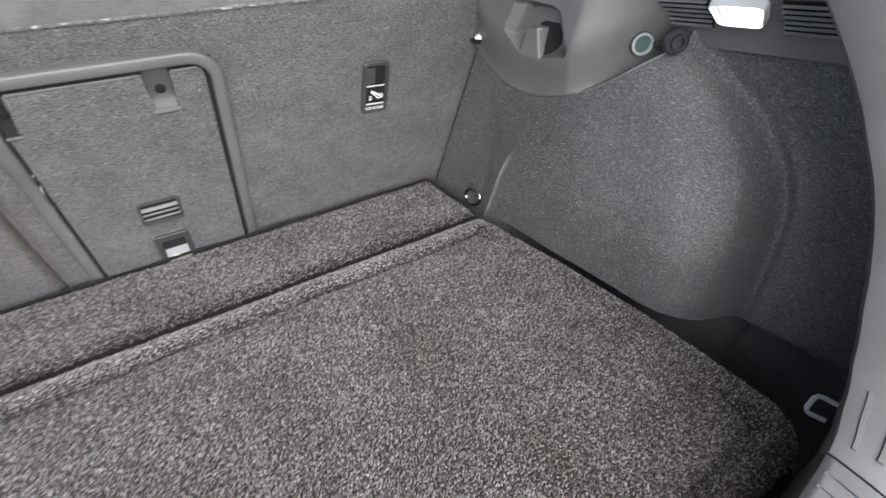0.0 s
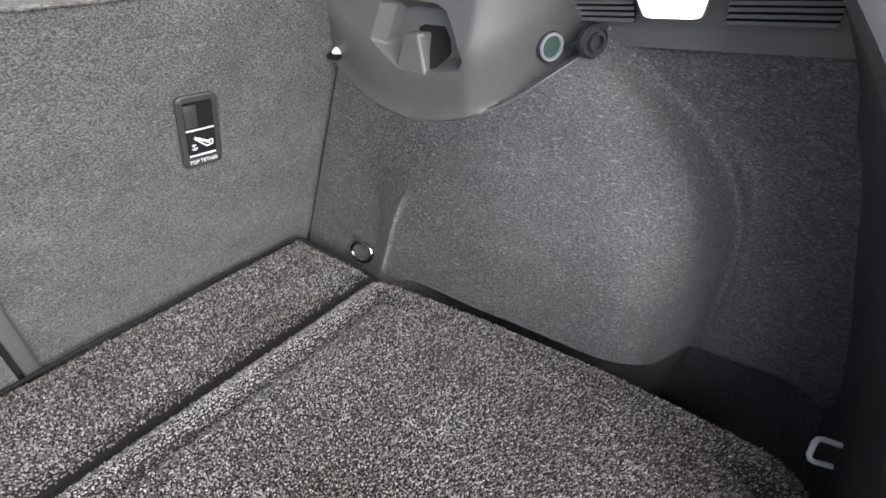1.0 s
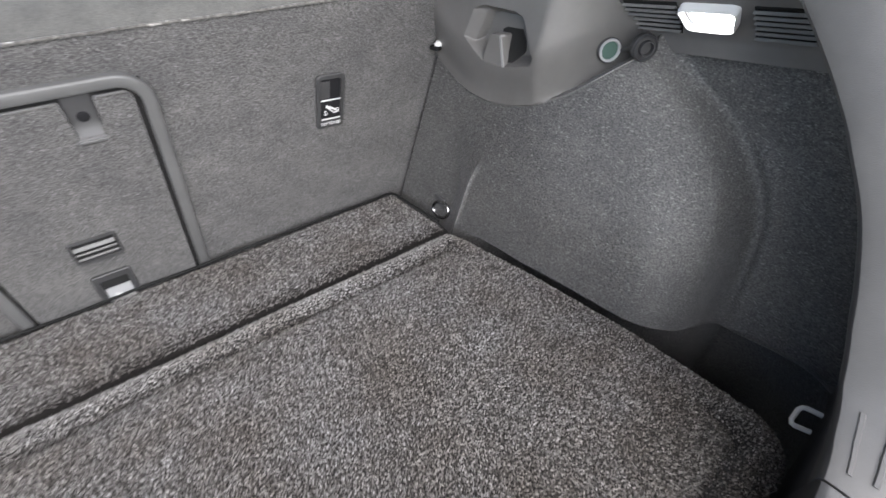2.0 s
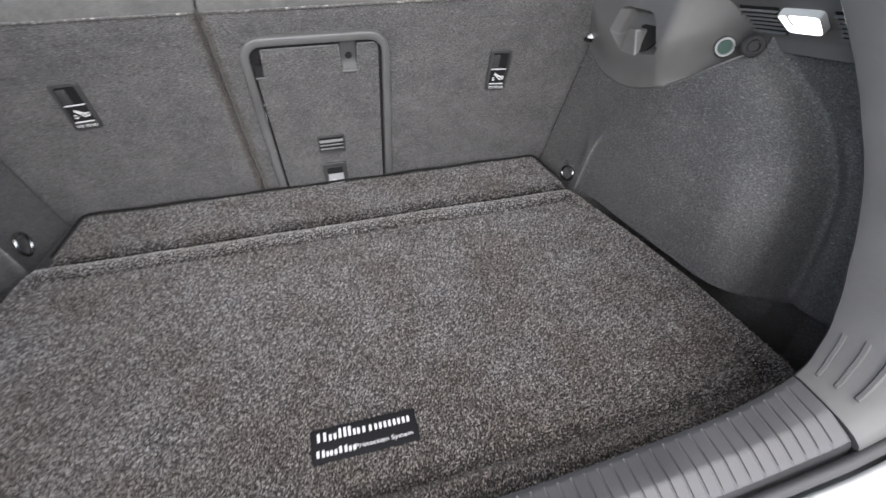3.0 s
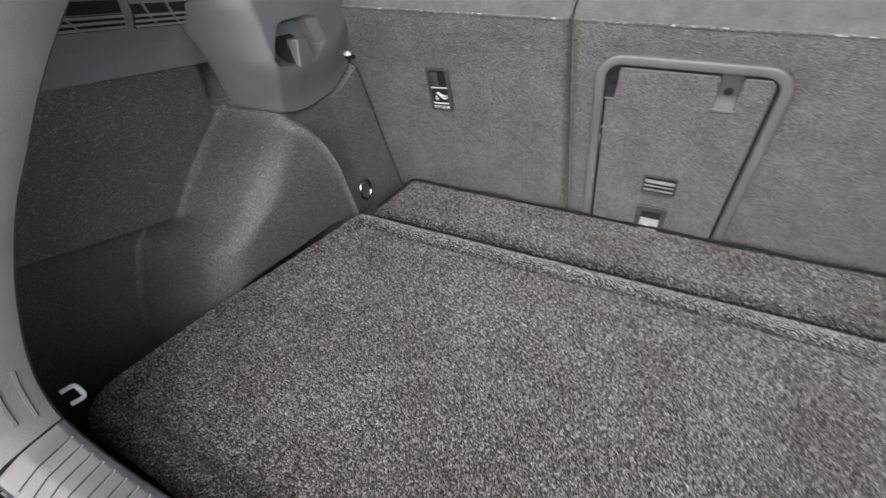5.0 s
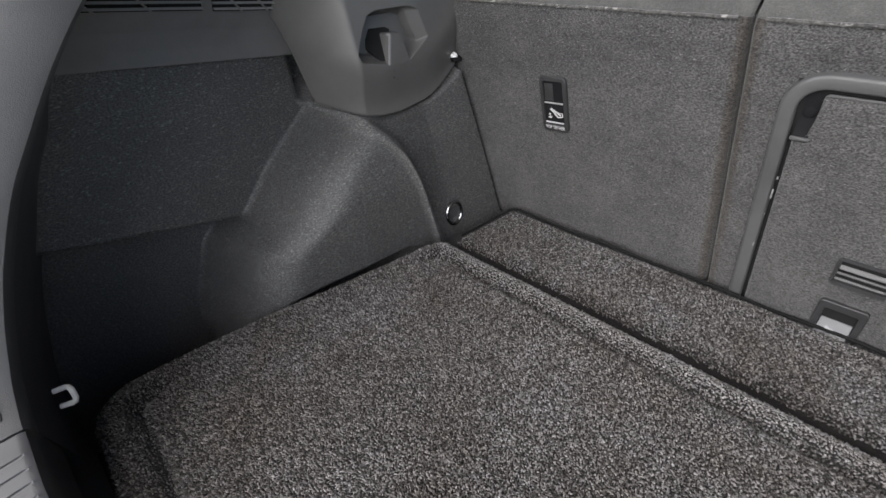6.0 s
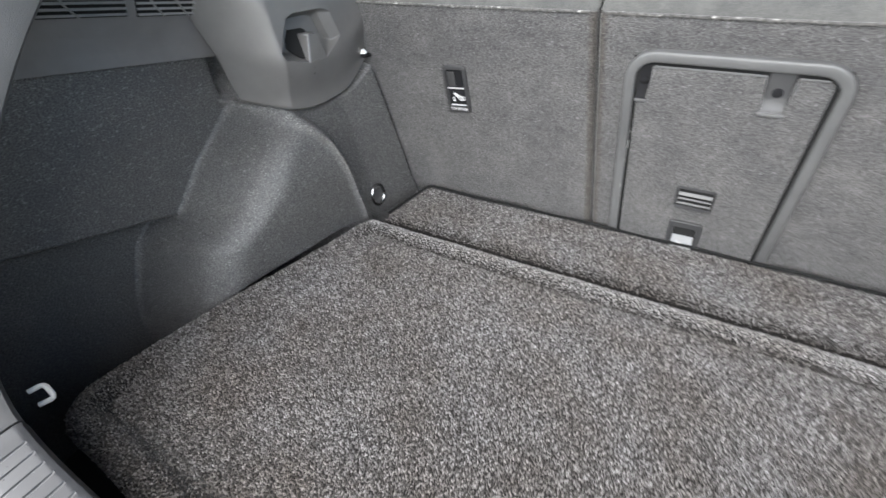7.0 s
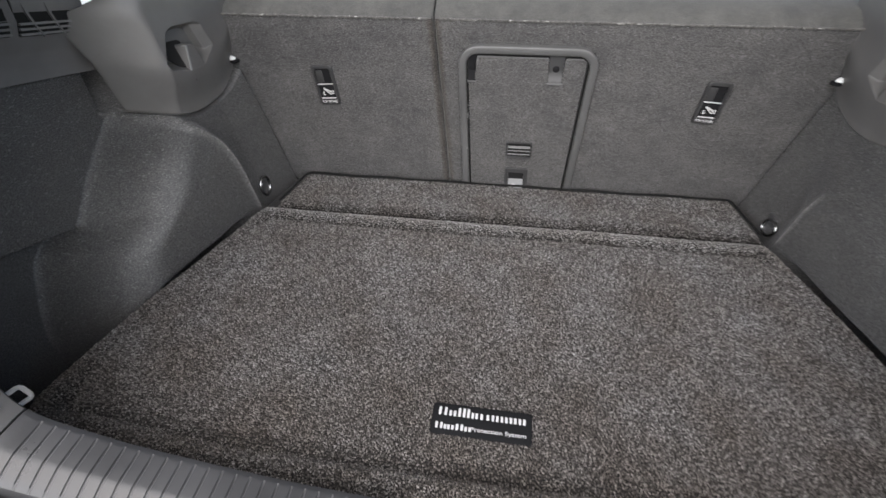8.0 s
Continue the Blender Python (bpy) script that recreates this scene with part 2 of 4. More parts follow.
def tube(points, radius, closed=False, sides=8):
    """A round bar along points."""
    bm = bmesh.new()
    pts = [Vector(p) for p in points]
    n, rings = len(pts), []
    up = Vector((0, 0, 1))
    for i, p in enumerate(pts):
        a, b = (pts[i - 1], pts[(i + 1) % n]) if closed else (pts[max(i - 1, 0)], pts[min(i + 1, n - 1)])
        t = (b - a).normalized()
        side = t.cross(up)
        side = side.normalized() if side.length > 1e-3 else t.cross(Vector((1, 0, 0))).normalized()
        top = side.cross(t)
        rings.append([bm.verts.new(p + radius * (math.cos(2 * math.pi * k / sides) * side + math.sin(2 * math.pi * k / sides) * top)) for k in range(sides)])
    pairs = list(zip(rings, rings[1:] + rings[:1])) if closed else list(zip(rings, rings[1:]))
    for a, b in pairs:
        for k in range(sides):
            bm.faces.new((a[k], a[(k + 1) % sides], b[(k + 1) % sides], b[k]))
    if not closed:
        bm.faces.new(rings[0]), bm.faces.new(rings[-1])
    return bm


def joined(*bms):
    out = bmesh.new()
    for b in bms:
        me = bpy.data.meshes.new("joint")
        b.to_mesh(me)
        b.free()
        out.from_mesh(me)
        bpy.data.meshes.remove(me)
    return out


def lettering(text, size, m, depth=0.0003, width=None):
    """The text as a bmesh, centred, on the plane of m."""
    cu = bpy.data.curves.new("text", "FONT")
    cu.body, cu.size, cu.extrude, cu.align_x, cu.align_y = text, size, depth, "CENTER", "CENTER"
    ob = new("text", cu)
    me = bpy.data.meshes.new_from_object(ob)
    bpy.data.objects.remove(ob)
    bm = bmesh.new()
    bm.from_mesh(me)
    bpy.data.meshes.remove(me)
    if width:
        now = max(v.co.x for v in bm.verts) - min(v.co.x for v in bm.verts)
        bm.transform(Matrix.Diagonal((width / now, 1, 1, 1)))
    bm.transform(m)
    return bm


def smooth(a, b, v):
    t = min(1.0, max(0.0, (v - a) / (b - a)))
    return t * t * (3 - 2 * t)


# ---- plan ----
def edge(y):
    """Half the mat's width at y."""
    return 0.6057 - 0.0447 * y - 0.2397 * y * y


def crease_y(z):
    """Where the wheel arch's front edge runs."""
    return float(np.interp(z, [-0.06, 0.0, 0.044, 0.09, 0.114, 0.156, 0.18, 0.2, 0.224, 0.237, 0.25, 0.268, 0.38], [0.597, 0.584, 0.577, 0.5705, 0.566, 0.556, 0.543, 0.529, 0.508, 0.493, 0.505, 0.53, 0.55]))


RIGHT_CORNER = ([-0.06, 0.04, 0.16, 0.218, 0.267, 0.296, 0.31], [0.183, 0.185, 0.2, 0.222, 0.27, 0.32, 0.37])
LEFT_CORNER = ([-0.06, 0.0, 0.075, 0.092, 0.165, 0.205, 0.232, 0.256, 0.275, 0.4], [0.22, 0.242, 0.281, 0.327, 0.402, 0.462, 0.492, 0.508, 0.525, 0.54])


@functools.lru_cache(maxsize=None)
def corner_y(side, z):
    """Where the wheel arch's rear foot runs, eased."""
    at, ys = RIGHT_CORNER if side > 0 else LEFT_CORNER
    span = 0.006 if side > 0 else 0.004
    return sum(float(np.interp(z + span * k, at, ys)) for k in range(-4, 5)) / 9


def wall_x(side, y, z):
    """The side panel's inner face, as a distance from the middle; side: 1 right, -1 left."""
    front = 0.53 + 0.165 * z - 0.1 * (y - 0.62) - (0.05 if side > 0 else 0.12 + 0.42 * max(z, 0.0)) * max(0.0, y - 0.62)
    zz = max(z, 0.0)
    rise = max(0.0, zz - 0.09)
    arch = edge(y) + 0.009 + 0.011 * smooth(0.42, 0.55, y) + (2.2 * rise * rise if rise < 0.15 else 0.0495 + 0.42 * (rise - 0.15))
    if side > 0:
        rear = 0.697
        width = 0.13 + 0.15 * max(0.0, z - 0.09) + 0.5 * max(0.0, z - 0.22)
    else:
        over = smooth(-0.004, 0.012, z - (0.111 + 0.295 * (0.258 - y)))
        rear = 0.75 - 0.05 * over
        width = 0.108 - 0.05 * max(0.0, z - 0.1)
    corner = corner_y(side, z) - (0.016 if side > 0 else 0.012)
    u = min(1.0, max(0.0, (y - corner) / width))
    u = (1 - (1 - u) ** 3) * smooth(0.0, 0.32 if side > 0 else 0.42, u)
    arch = min(arch, rear)
    x = rear - (rear - arch) * u
    cy = crease_y(z)
    soft = 0.012 if side < 0 else 0.026 + 0.06 * smooth(0.06, 0.16, z)
    f = smooth(-soft, soft, y - cy)
    x = x * (1 - f) + front * f
    lean = math.hypot(1, (crease_y(z + 0.01) - crease_y(z - 0.01)) / 0.02)
    off = (y - cy + 0.01) / lean
    if side < 0:
        ridge = (0.0068 + 0.003 * smooth(0.12, 0.2, z)) * math.exp(-((off / (0.005 + 0.003 * smooth(0.12, 0.2, z))) ** 2)) * (1 - smooth(0.234, 0.243, z))
    else:
        ridge = 0.0045 * math.exp(-((off / 0.0048) ** 2)) * (1 - smooth(0.1, 0.16, z))
        lean = math.hypot(1, (corner_y(side, z + 0.01) - corner_y(side, z - 0.01)) / 0.02)
        foot = (y - corner) / lean
        ridge += 0.007 * math.exp(-((foot + 0.002) / 0.012) ** 2) * smooth(-0.04, 0.1, z) * (1 - smooth(0.23, 0.29, z))
    cut = min(0.085, 6 * max(0.0, -0.004 - z)) * (1 - smooth(0.46, 0.57, y))
    if side > 0:
        hollow = min(0.085, 38 * max(0.0, 0.007 + 0.02 * (1 - smooth(0.05, 0.18, y)) - z) ** 2)
        pocket = 1 - smooth(0.17, 0.23, y)
        cut = cut * (1 - pocket) + hollow * pocket * smooth(-0.04, 0.12, y)
    else:
        cut *= smooth(0.3, 0.38, y)
    return x - ridge + cut


SEAT_Y, SEAT_LEAN = 0.735, 0.13


def seat_y(z):
    return SEAT_Y - SEAT_LEAN * z


def on_seat(x, z, out=0.0):
    """A frame on the seat back: x right, y up along it, z out of it towards the tailgate."""
    up = Vector((0, -SEAT_LEAN, 1)).normalized()
    right = Vector((1, 0, 0))
    normal = right.cross(up)
    p = Vector((x, seat_y(z), z)) + normal * out
    m = Matrix((right, up, normal)).transposed().to_4x4()
    m.translation = p
    return m


# ---- structure: floor, side walls, cabin shell ----
floor = tagged(new("floor", mesh_of("floor", joined(box(1.08, 0.72, 0.05, pose(0, 0.39, -0.057)), box(1.6, 0.95, 0.03, pose(0, 0.33, -0.215))), FLOOR_FELT, False)), "black carpeted load floor under the cargo mat", "floor", kind="structure")

def cover_x(side, y, z):
    """The pillar cover's face: proud of the panel, turning outwards towards the tailgate, with the hook's recess."""
    up = z - low_line(side, y)
    x = 0.53 + 0.165 * z - 0.1 * (max(y, 0.5) - 0.62) - 0.004 - 0.024 * smooth(0, 0.085, up)
    bend = max(0.0, (0.502 if side > 0 else 0.516) - y)
    x += (1.7 if side > 0 else 2.2) * bend * bend / (bend + (0.022 if side > 0 else 0.015))
    return x - 0.05 * max(0.0, z - 0.34)


LEFT_HOOK = (0.0105, 0.011)
# the recess's corners, clockwise from its seat side, each with the slope of the wall that runs on from it
RECESS = [(0.6235, 0.3, 0.6), (0.6145, 0.3385, 2.2), (0.597, 0.3455, 3.0), (0.545, 0.349, 3.0), (0.531, 0.345, 3.0), (0.5135, 0.32, 3.0), (0.5035, 0.302, 2.6), (0.507, 0.291, 2.4), (0.546, 0.2785, 2.4), (0.583, 0.2765, 2.4)]


def recess_depth(side, y, z):
    """The hook's recess: a flat floor within walls, gently sloped on the seat side."""
    if side < 0:
        y, z = y - LEFT_HOOK[0], z - LEFT_HOOK[1]
    if not (0.5 < y < 0.627 and 0.272 < z < 0.353):
        return 0.0
    d = 0.024
    for (y0, z0, k), (y1, z1, _) in zip(RECESS, RECESS[1:] + RECESS[:1]):
        away = ((y1 - y0) * (z - z0) - (z1 - z0) * (y - y0)) / math.hypot(y1 - y0, z1 - z0)
        f = k * away if k > 1.2 else k * min(away, 0.016) + 8 * max(0.0, away - 0.016)
        gap = 0.5 + 0.5 * (d - f) / 0.007
        gap = min(1.0, max(0.0, gap))
        d = d * (1 - gap) + f * gap - 0.0035 * gap * (1 - gap)
    return max(0.0, d)


def low_line(side, y):
    """The cover's lower, tongue-shaped outline, with its corners eased."""
    return sum(tongue(side, y + 0.007 * k) for k in range(-3, 4)) / 7


def tongue(side, y):
    if side > 0:
        return float(np.interp(y, [0.36, 0.40, 0.425, 0.446, 0.471, 0.517, 0.57, 0.63, 0.68, 0.71, 0.74], [0.355, 0.326, 0.298, 0.272, 0.25, 0.226, 0.212, 0.216, 0.238, 0.262, 0.29]))
    return float(np.interp(y, [0.42, 0.456, 0.49, 0.52, 0.563, 0.637, 0.68, 0.71, 0.74], [0.268, 0.255, 0.236, 0.22, 0.211, 0.217, 0.24, 0.262, 0.29]))


def behind_cover(side, y, z):
    """How far the felt stands back where the cover hides it."""
    return 0.045 * (smooth(0.004, 0.02, z - low_line(side, y)) * smooth(0.4, 0.425, y) if side > 0 else smooth(-0.006, 0.008, z - low_line(side, y)) * smooth(0.475, 0.5, y))


for side, name in ((1, "wall_right"), (-1, "wall_left")):
    ys = list(np.linspace(-0.07, 0.66, 300)) + list(np.linspace(0.662, 0.765, 50))
    zs = [-0.2, -0.13] + list(np.linspace(-0.06, 0.375, 150))
    rows = [[(side * (wall_x(side, y, z) + behind_cover(side, y, z) + 0.03 * smooth(-0.01, -0.003, y - seat_y(z))), y, z) for y in ys] for z in zs]
    bm = grid_sheet(rows, (side * 0.03, 0, 0))
    wall = new(name, sharp(mesh_of(name, bm, SIDE_FELT), 75))
    tagged(wall, "dark grey felt side panel bulging over the wheel arch", "side panel", kind="structure")

def ridge_edge(side, top, wall):
    """A pale strip along the wheel arch's front edge: rubbed felt and the ridge's painted highlight."""
    zs = list(np.linspace(-0.003, top, 60))
    rows = []
    for i, z in enumerate(zs):
        y = crease_y(z) - 0.01
        t = Vector((crease_y(z + 0.004) - crease_y(z - 0.004), 0.008)).normalized()
        half = (0.0044 + 0.0045 * smooth(0.13, 0.2, z)) * (0.35 + 0.65 * smooth(0.0, 0.12, (len(zs) - 1 - i) / 59))
        row = []
        for k in (-1.0, -0.6, -0.2, 0.2, 0.6, 1.0):
            yy, zz = y + t.y * half * k, z - t.x * half * k
            row.append((side * (wall_x(side, yy, zz) - 0.0007 * (1 - k * k) + 0.0003), yy, zz))
        rows.append(row)
    part("ridge_edge", grid_sheet(rows, (side * 0.001, 0, 0)), RIDGE_FELT, wall, "pale felt edge, rubbing and highlight put into its colour", degrees=80)


ridge_edge(1, 0.12, scene.objects["wall_right"])
ridge_edge(-1, 0.236, scene.objects["wall_left"])

for side in (1, -1):
    cover = thing("pillar_cover", "dark grey grained plastic pillar cover with a recessed bag hook", "trim", (side * 0.6, 0.55, 0.3), group="pillar covers")
    rows = []
    ts = [0, 0.004, 0.012] + [0.02 + 0.08 * k / 8 for k in range(8)] + [0.1 + 0.33 * k / 130 for k in range(131)] + [0.47, 0.53, 0.6, 0.7, 0.8, 0.9, 1.0]
    y0 = 0.405 if side > 0 else 0.476
    columns = list(np.linspace(y0, 0.494, 24)) + list(np.linspace(0.4955, 0.638, 130)) + list(np.linspace(0.641, 0.735, 24))
    for t in ts:
        row = []
        for y in columns:
            u = (y - y0) / (0.735 - y0)
            z0 = low_line(side, y)
            z = z0 + (0.56 - z0) * t
            if side < 0:
                y = y + (max(0.0, z - 0.394) * 1.7 - max(0.0, z - 0.25) * 0.14) * (1 - u)
            lip = 0.008 * (1 - min(1.0, t / 0.01)) ** 2
            x = cover_x(side, y, z)
            if side > 0:
                x = min(x, wall_x(side, y, min(z, 0.37)) - 0.004 + 0.08 * smooth(0.0, 0.03, z - z0))
            x += recess_depth(side, y, z)
            row.append((side * (x + lip), y, z))
        rows.append(row)
    part("cover", grid_sheet(rows, (side * (0.03 if side > 0 else 0.004), 0, 0)), COVER, cover)

# upper trim bands with the air slots
BAND_LINE = [(0.689, 0.3225), (0.682, 0.342), (0.668, 0.362), (0.642, 0.382), (0.615, 0.405), (0.59, 0.52)]


def band_at(s, y, side):
    """A point of the band: s from 0, its lower edge, to 5."""
    i = min(int(s), 4)
    (x0, z0), (x1, z1) = BAND_LINE[i], BAND_LINE[i + 1]
    f = s - i
    if side < 0:
        x0, x1 = x0 * 0.4 + 0.416, x1 * 0.4 + 0.416
    return Vector((side * (x0 + (x1 - x0) * f), y, z0 + (z1 - z0) * f + 0.18 * (0.4 - y)))


for side in (1, -1):
    band = thing("upper_trim", "dark plastic trim band with air slots above the side panel", "trim", (side * 0.66, 0.28, 0.36), group="upper trim bands")
    rows = [[band_at(s, 0.05 + 0.45 * k / 30, side) for k in range(31)] for s in [j / 6 for j in range(31)]]
    part("band", grid_sheet(rows, (side * 0.02, 0, 0.01)), BAND, band)
    runs = ((0.375, 0.44, 1.4, 0.3, 6), (0.215, 0.295, 1.4, 0.3, 6)) if side > 0 else ((0.385, 0.49, 3.2, 0.3, 4), (0.2, 0.372, 3.25, 0.3, 5))
    for a, b, s0, step, rows_ in runs:
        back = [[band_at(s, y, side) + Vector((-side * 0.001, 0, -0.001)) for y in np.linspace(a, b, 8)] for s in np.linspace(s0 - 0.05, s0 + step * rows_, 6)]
        # black sheet paints the shade between the slats
        part("slot_shade", grid_sheet(back, (side * 0.002, 0, 0.001)), SHADE_BLACK, band)
        if side < 0:
            for y in np.linspace(a, b, 4)[1:3]:
                bar = [[band_at(s, y + w - 0.02 * (s - s0), side) + Vector((0.004, 0, -0.003)) for w in (-0.0016, 0.0016)] for s in np.linspace(s0 - 0.05, s0 + step * rows_, 5)]
                part("crossbar", grid_sheet(bar, (-0.003, 0, 0.001)), BAND, band)
        for k in range(rows_):
            s = s0 + step * k
            lo = [band_at(s, y, side) + Vector((-side * 0.001, 0, -0.001)) for y in np.linspace(a, b, 6)]
            hi = [band_at(s + 0.14, y, side) + Vector((-side * 0.004, 0, -0.004)) for y in np.linspace(a, b, 6)]
            part("slat", grid_sheet([lo, hi], (side * 0.001, 0, 0.003)), BAND, band)

# cargo lamp
lamp = thing("cargo_lamp", "lit white cargo lamp set in the upper trim", "lamp", tuple(band_at(2.6, 0.33, 1)))
c0 = [band_at(s, y, 1) for s, y in ((1.95, 0.313), (1.95, 0.366), (3.2, 0.372), (3.2, 0.307))]
nrm_ = [((a + 0.5), (b + 0.5)) for a, b in rounded(1, 1, 0.16, 4)]
nrm = (c0[1] - c0[0]).cross(c0[3] - c0[0]).normalized()
if nrm.x > 0:
    nrm = -nrm
mid = sum(c0, Vector()) / 4
c0 = [(c0[0] * (1 - a) + c0[1] * a) * (1 - b) + (c0[3] * (1 - a) + c0[2] * a) * b for a, b in nrm_]
bezel = [[mid + (p - mid) * k + nrm * h for p in c0] for k, h in ((1.0, -0.006), (1.0, 0.006), (0.97, 0.01), (0.93, 0.01), (0.9, 0.003))]
part("housing", loft(bezel, caps=(False, False)), WHITE, lamp)
part("reflector", loft([[mid + (p - mid) * 0.905 + nrm * h for p in c0] for h in (0.0, 0.0022)]), SILVER, lamp)
shift = Vector((0, -0.004, 0))
part("lens", loft([[mid + shift + (p - mid) * k + nrm * h for p in c0] for k, h in ((0.72, 0.002), (0.7, 0.005), (0.66, 0.0065))]), LENS, lamp)


# ---- tailgate opening: sill, pillar trims, seal, body ----
RIM = [(-0.02, 0.0, 0.036), (0.055, 0, 0.038), (0.2, 0.001, 0.047), (0.35, 0.004, 0.066), (0.44, 0.007, 0.081), (0.49, 0.009, 0.092), (0.525, 0.012, 0.112), (0.552, 0.025, 0.147), (0.56, 0.05, 0.2), (0.561, 0.079, 0.25), (0.561, 0.115, 0.3), (0.561, 0.157, 0.345), (0.565, 0.2, 0.39), (0.57, 0.25, 0.435), (0.575, 0.32, 0.49), (0.577, 0.4, 0.55), (0.577, 0.55, 0.65)]


def rim_curve(n=40):
    """The opening's inner edge on the right, as points and their way along it."""
    p = [Vector(v) for v in RIM]
    rear = Vector((0.008, -0.174, 0.552))
    p = [v + (rear - v) * (0.045 * smooth(0.2, 0.5, v.x) - 0.016 * smooth(0.15, 0.3, v.z)) for v in p]
    pts = []
    for i in range(len(p) - 1):
        a, b, c, d = p[max(i - 1, 0)], p[i], p[i + 1], p[min(i + 2, len(p) - 1)]
        for k in range(n):
            t = k / n
            pts.append(0.5 * (2 * b + (c - a) * t + (2 * a - 5 * b + 4 * c - d) * t * t + (3 * b - a - 3 * c + d) * t**3))
    pts.append(p[-1])
    s = [0.0]
    for a, b in zip(pts, pts[1:]):
        s.append(s[-1] + (b - a).length)
    return np.array(s), np.array([tuple(v) for v in pts])


RIM_S, RIM_P = rim_curve()
S_JOINT = float(RIM_S[int(np.argmin(np.abs(RIM_P[:, 0] - 0.469) + 10 * (RIM_P[:, 2] > 0.118)))])
S_JOINT = {1: S_JOINT, -1: S_JOINT + 0.016}
S_END = float(RIM_S[-1])


def rim_point(s):
    return Vector([float(np.interp(s, RIM_S, RIM_P[:, k])) for k in range(3)])


def rim_frame(s):
    p = rim_point(s)
    t = (rim_point(s + 0.012) - rim_point(s - 0.012)).normalized()
    inward = Vector((0, p.y, 0.55)) - p
    inward = (inward - t * inward.dot(t)).normalized()
    rear = t.cross(inward)
    if rear.y > 0:
        rear = -rear
    return p, rear, inward


def swell_forward(side, p, r):
    """How far the lower corner of the opening reaches into the boot, less towards its outer edge."""
    reach = float(np.interp(p.z, [0.085, 0.1, 0.113, 0.132, 0.165, 0.214, 0.26, 0.307, 0.36], [0, 0.003, 0.009, 0.02, 0.028, 0.027, 0.019, 0.01, 0]))
    return reach * (1 if side > 0 else 0.35) * (1 - smooth(0.0, 0.066, r))


def sweep(side, stations, profile, drop=None):
    """A moulding along the rim. profile: (rearward, inward) pairs; drop(s, r): how far the face is lowered there."""
    rows = []
    for s in stations:
        p, rear, inward = rim_frame(s)
        row = []
        for r, n in profile:
            q = p + rear * r + inward * (n - (drop(s, r) if drop else 0))
            row.append((side * q.x, q.y + swell_forward(side, p, r), q.z))
        rows.append(row)
    return rows


def capped(rows):
    bm = grid_sheet(rows)
    bm.verts.ensure_lookup_table()
    w = len(rows[0])
    bm.faces.new([bm.verts[k] for k in range(w)])
    bm.faces.new([bm.verts[len(rows) * w - w + k] for k in range(w)])
    return bm


SILL_PROFILE = [(-0.003, -0.085), (-0.005, -0.02), (-0.004, -0.008), (-0.002, -0.002), (0.003, 0.0), (0.006, 0.0), (0.02, -0.0003), (0.034, -0.001), (0.0375, -0.0016), (0.0405, -0.003), (0.049, -0.0075), (0.0575, -0.0125), (0.062, -0.0175), (0.0645, -0.026), (0.065, -0.085)]
PITCH = 0.0152
for side in (1, -1):
    sill = thing("loading_sill", "dark grey plastic loading sill with fine cross ribs", "sill", (side * 0.28, -0.03, 0.05), group="loading sills")
    start = float(np.interp(0.047 if side > 0 else 0.072, RIM_P[:200, 0], RIM_S[:200]))
    stations = [start + 0.03 * (k / 8) for k in range(8)]
    grooves = []
    s = start + 0.034
    while s < S_JOINT[side] - 0.012:
        grooves.append(s)
        stations += [s - 0.0016, s - 0.0006, s + 0.0006, s + 0.0016, s + PITCH / 2]
        s += PITCH
    stations = sorted(stations + [S_JOINT[side] - 0.004, S_JOINT[side] - 0.0012])

    def cut(s, r, start=start, grooves=tuple(grooves)):
        d = 0.034 * max(0.0, 1 - (s - start) / 0.03) ** 2.2
        if 0.005 < r < 0.0585 and min(abs(s - g) for g in grooves) < 0.0008:
            d += 0.0014
        if s > S_JOINT[side] - 0.003:
            d += 0.001
        return d

    rows, last = [], S_JOINT[side] - 0.0012
    for s in stations:
        ahead = (rim_point(s + 0.012) - rim_point(s - 0.012)).normalized()
        lean = -rim_frame(s)[1].x / max(0.3, ahead.x) if start + 0.03 < s < last - 0.003 else 0.0
        row = []
        for r, n in SILL_PROFILE:
            at = min(last, s + lean * max(0.0, r))
            p, rear, inward = rim_frame(at)
            q = p + rear * r + inward * (n - (cut(s, r) if at < last else 0.001))
            row.append((side * q.x, q.y + swell_forward(side, p, r), q.z))
        rows.append(row)
    part("sill_plate", capped(rows), SILL, sill, degrees=25)

FLANK_PROFILE = {1: [(0.006, -0.26), (0.006, -0.2), (0.004, -0.13), (0.0015, -0.07), (0.0, -0.045), (0.0, -0.03), (0.004, -0.025)],
                 -1: [(0.002, -0.26), (0.0, -0.2), (-0.002, -0.13), (-0.0035, -0.06), (-0.0035, -0.03), (-0.0035, -0.019), (0.0, -0.017)]}
PILLAR_PROFILE = [(0.003, -0.05), (-0.002, -0.046), (-0.0038, -0.03), (-0.004, -0.02), (-0.0035, -0.006), (-0.001, -0.0015), (0.006, 0.0), (0.03, -0.001), (0.05, -0.005), (0.062, -0.011), (0.069, -0.02), (0.071, -0.034), (0.07, -0.06)]
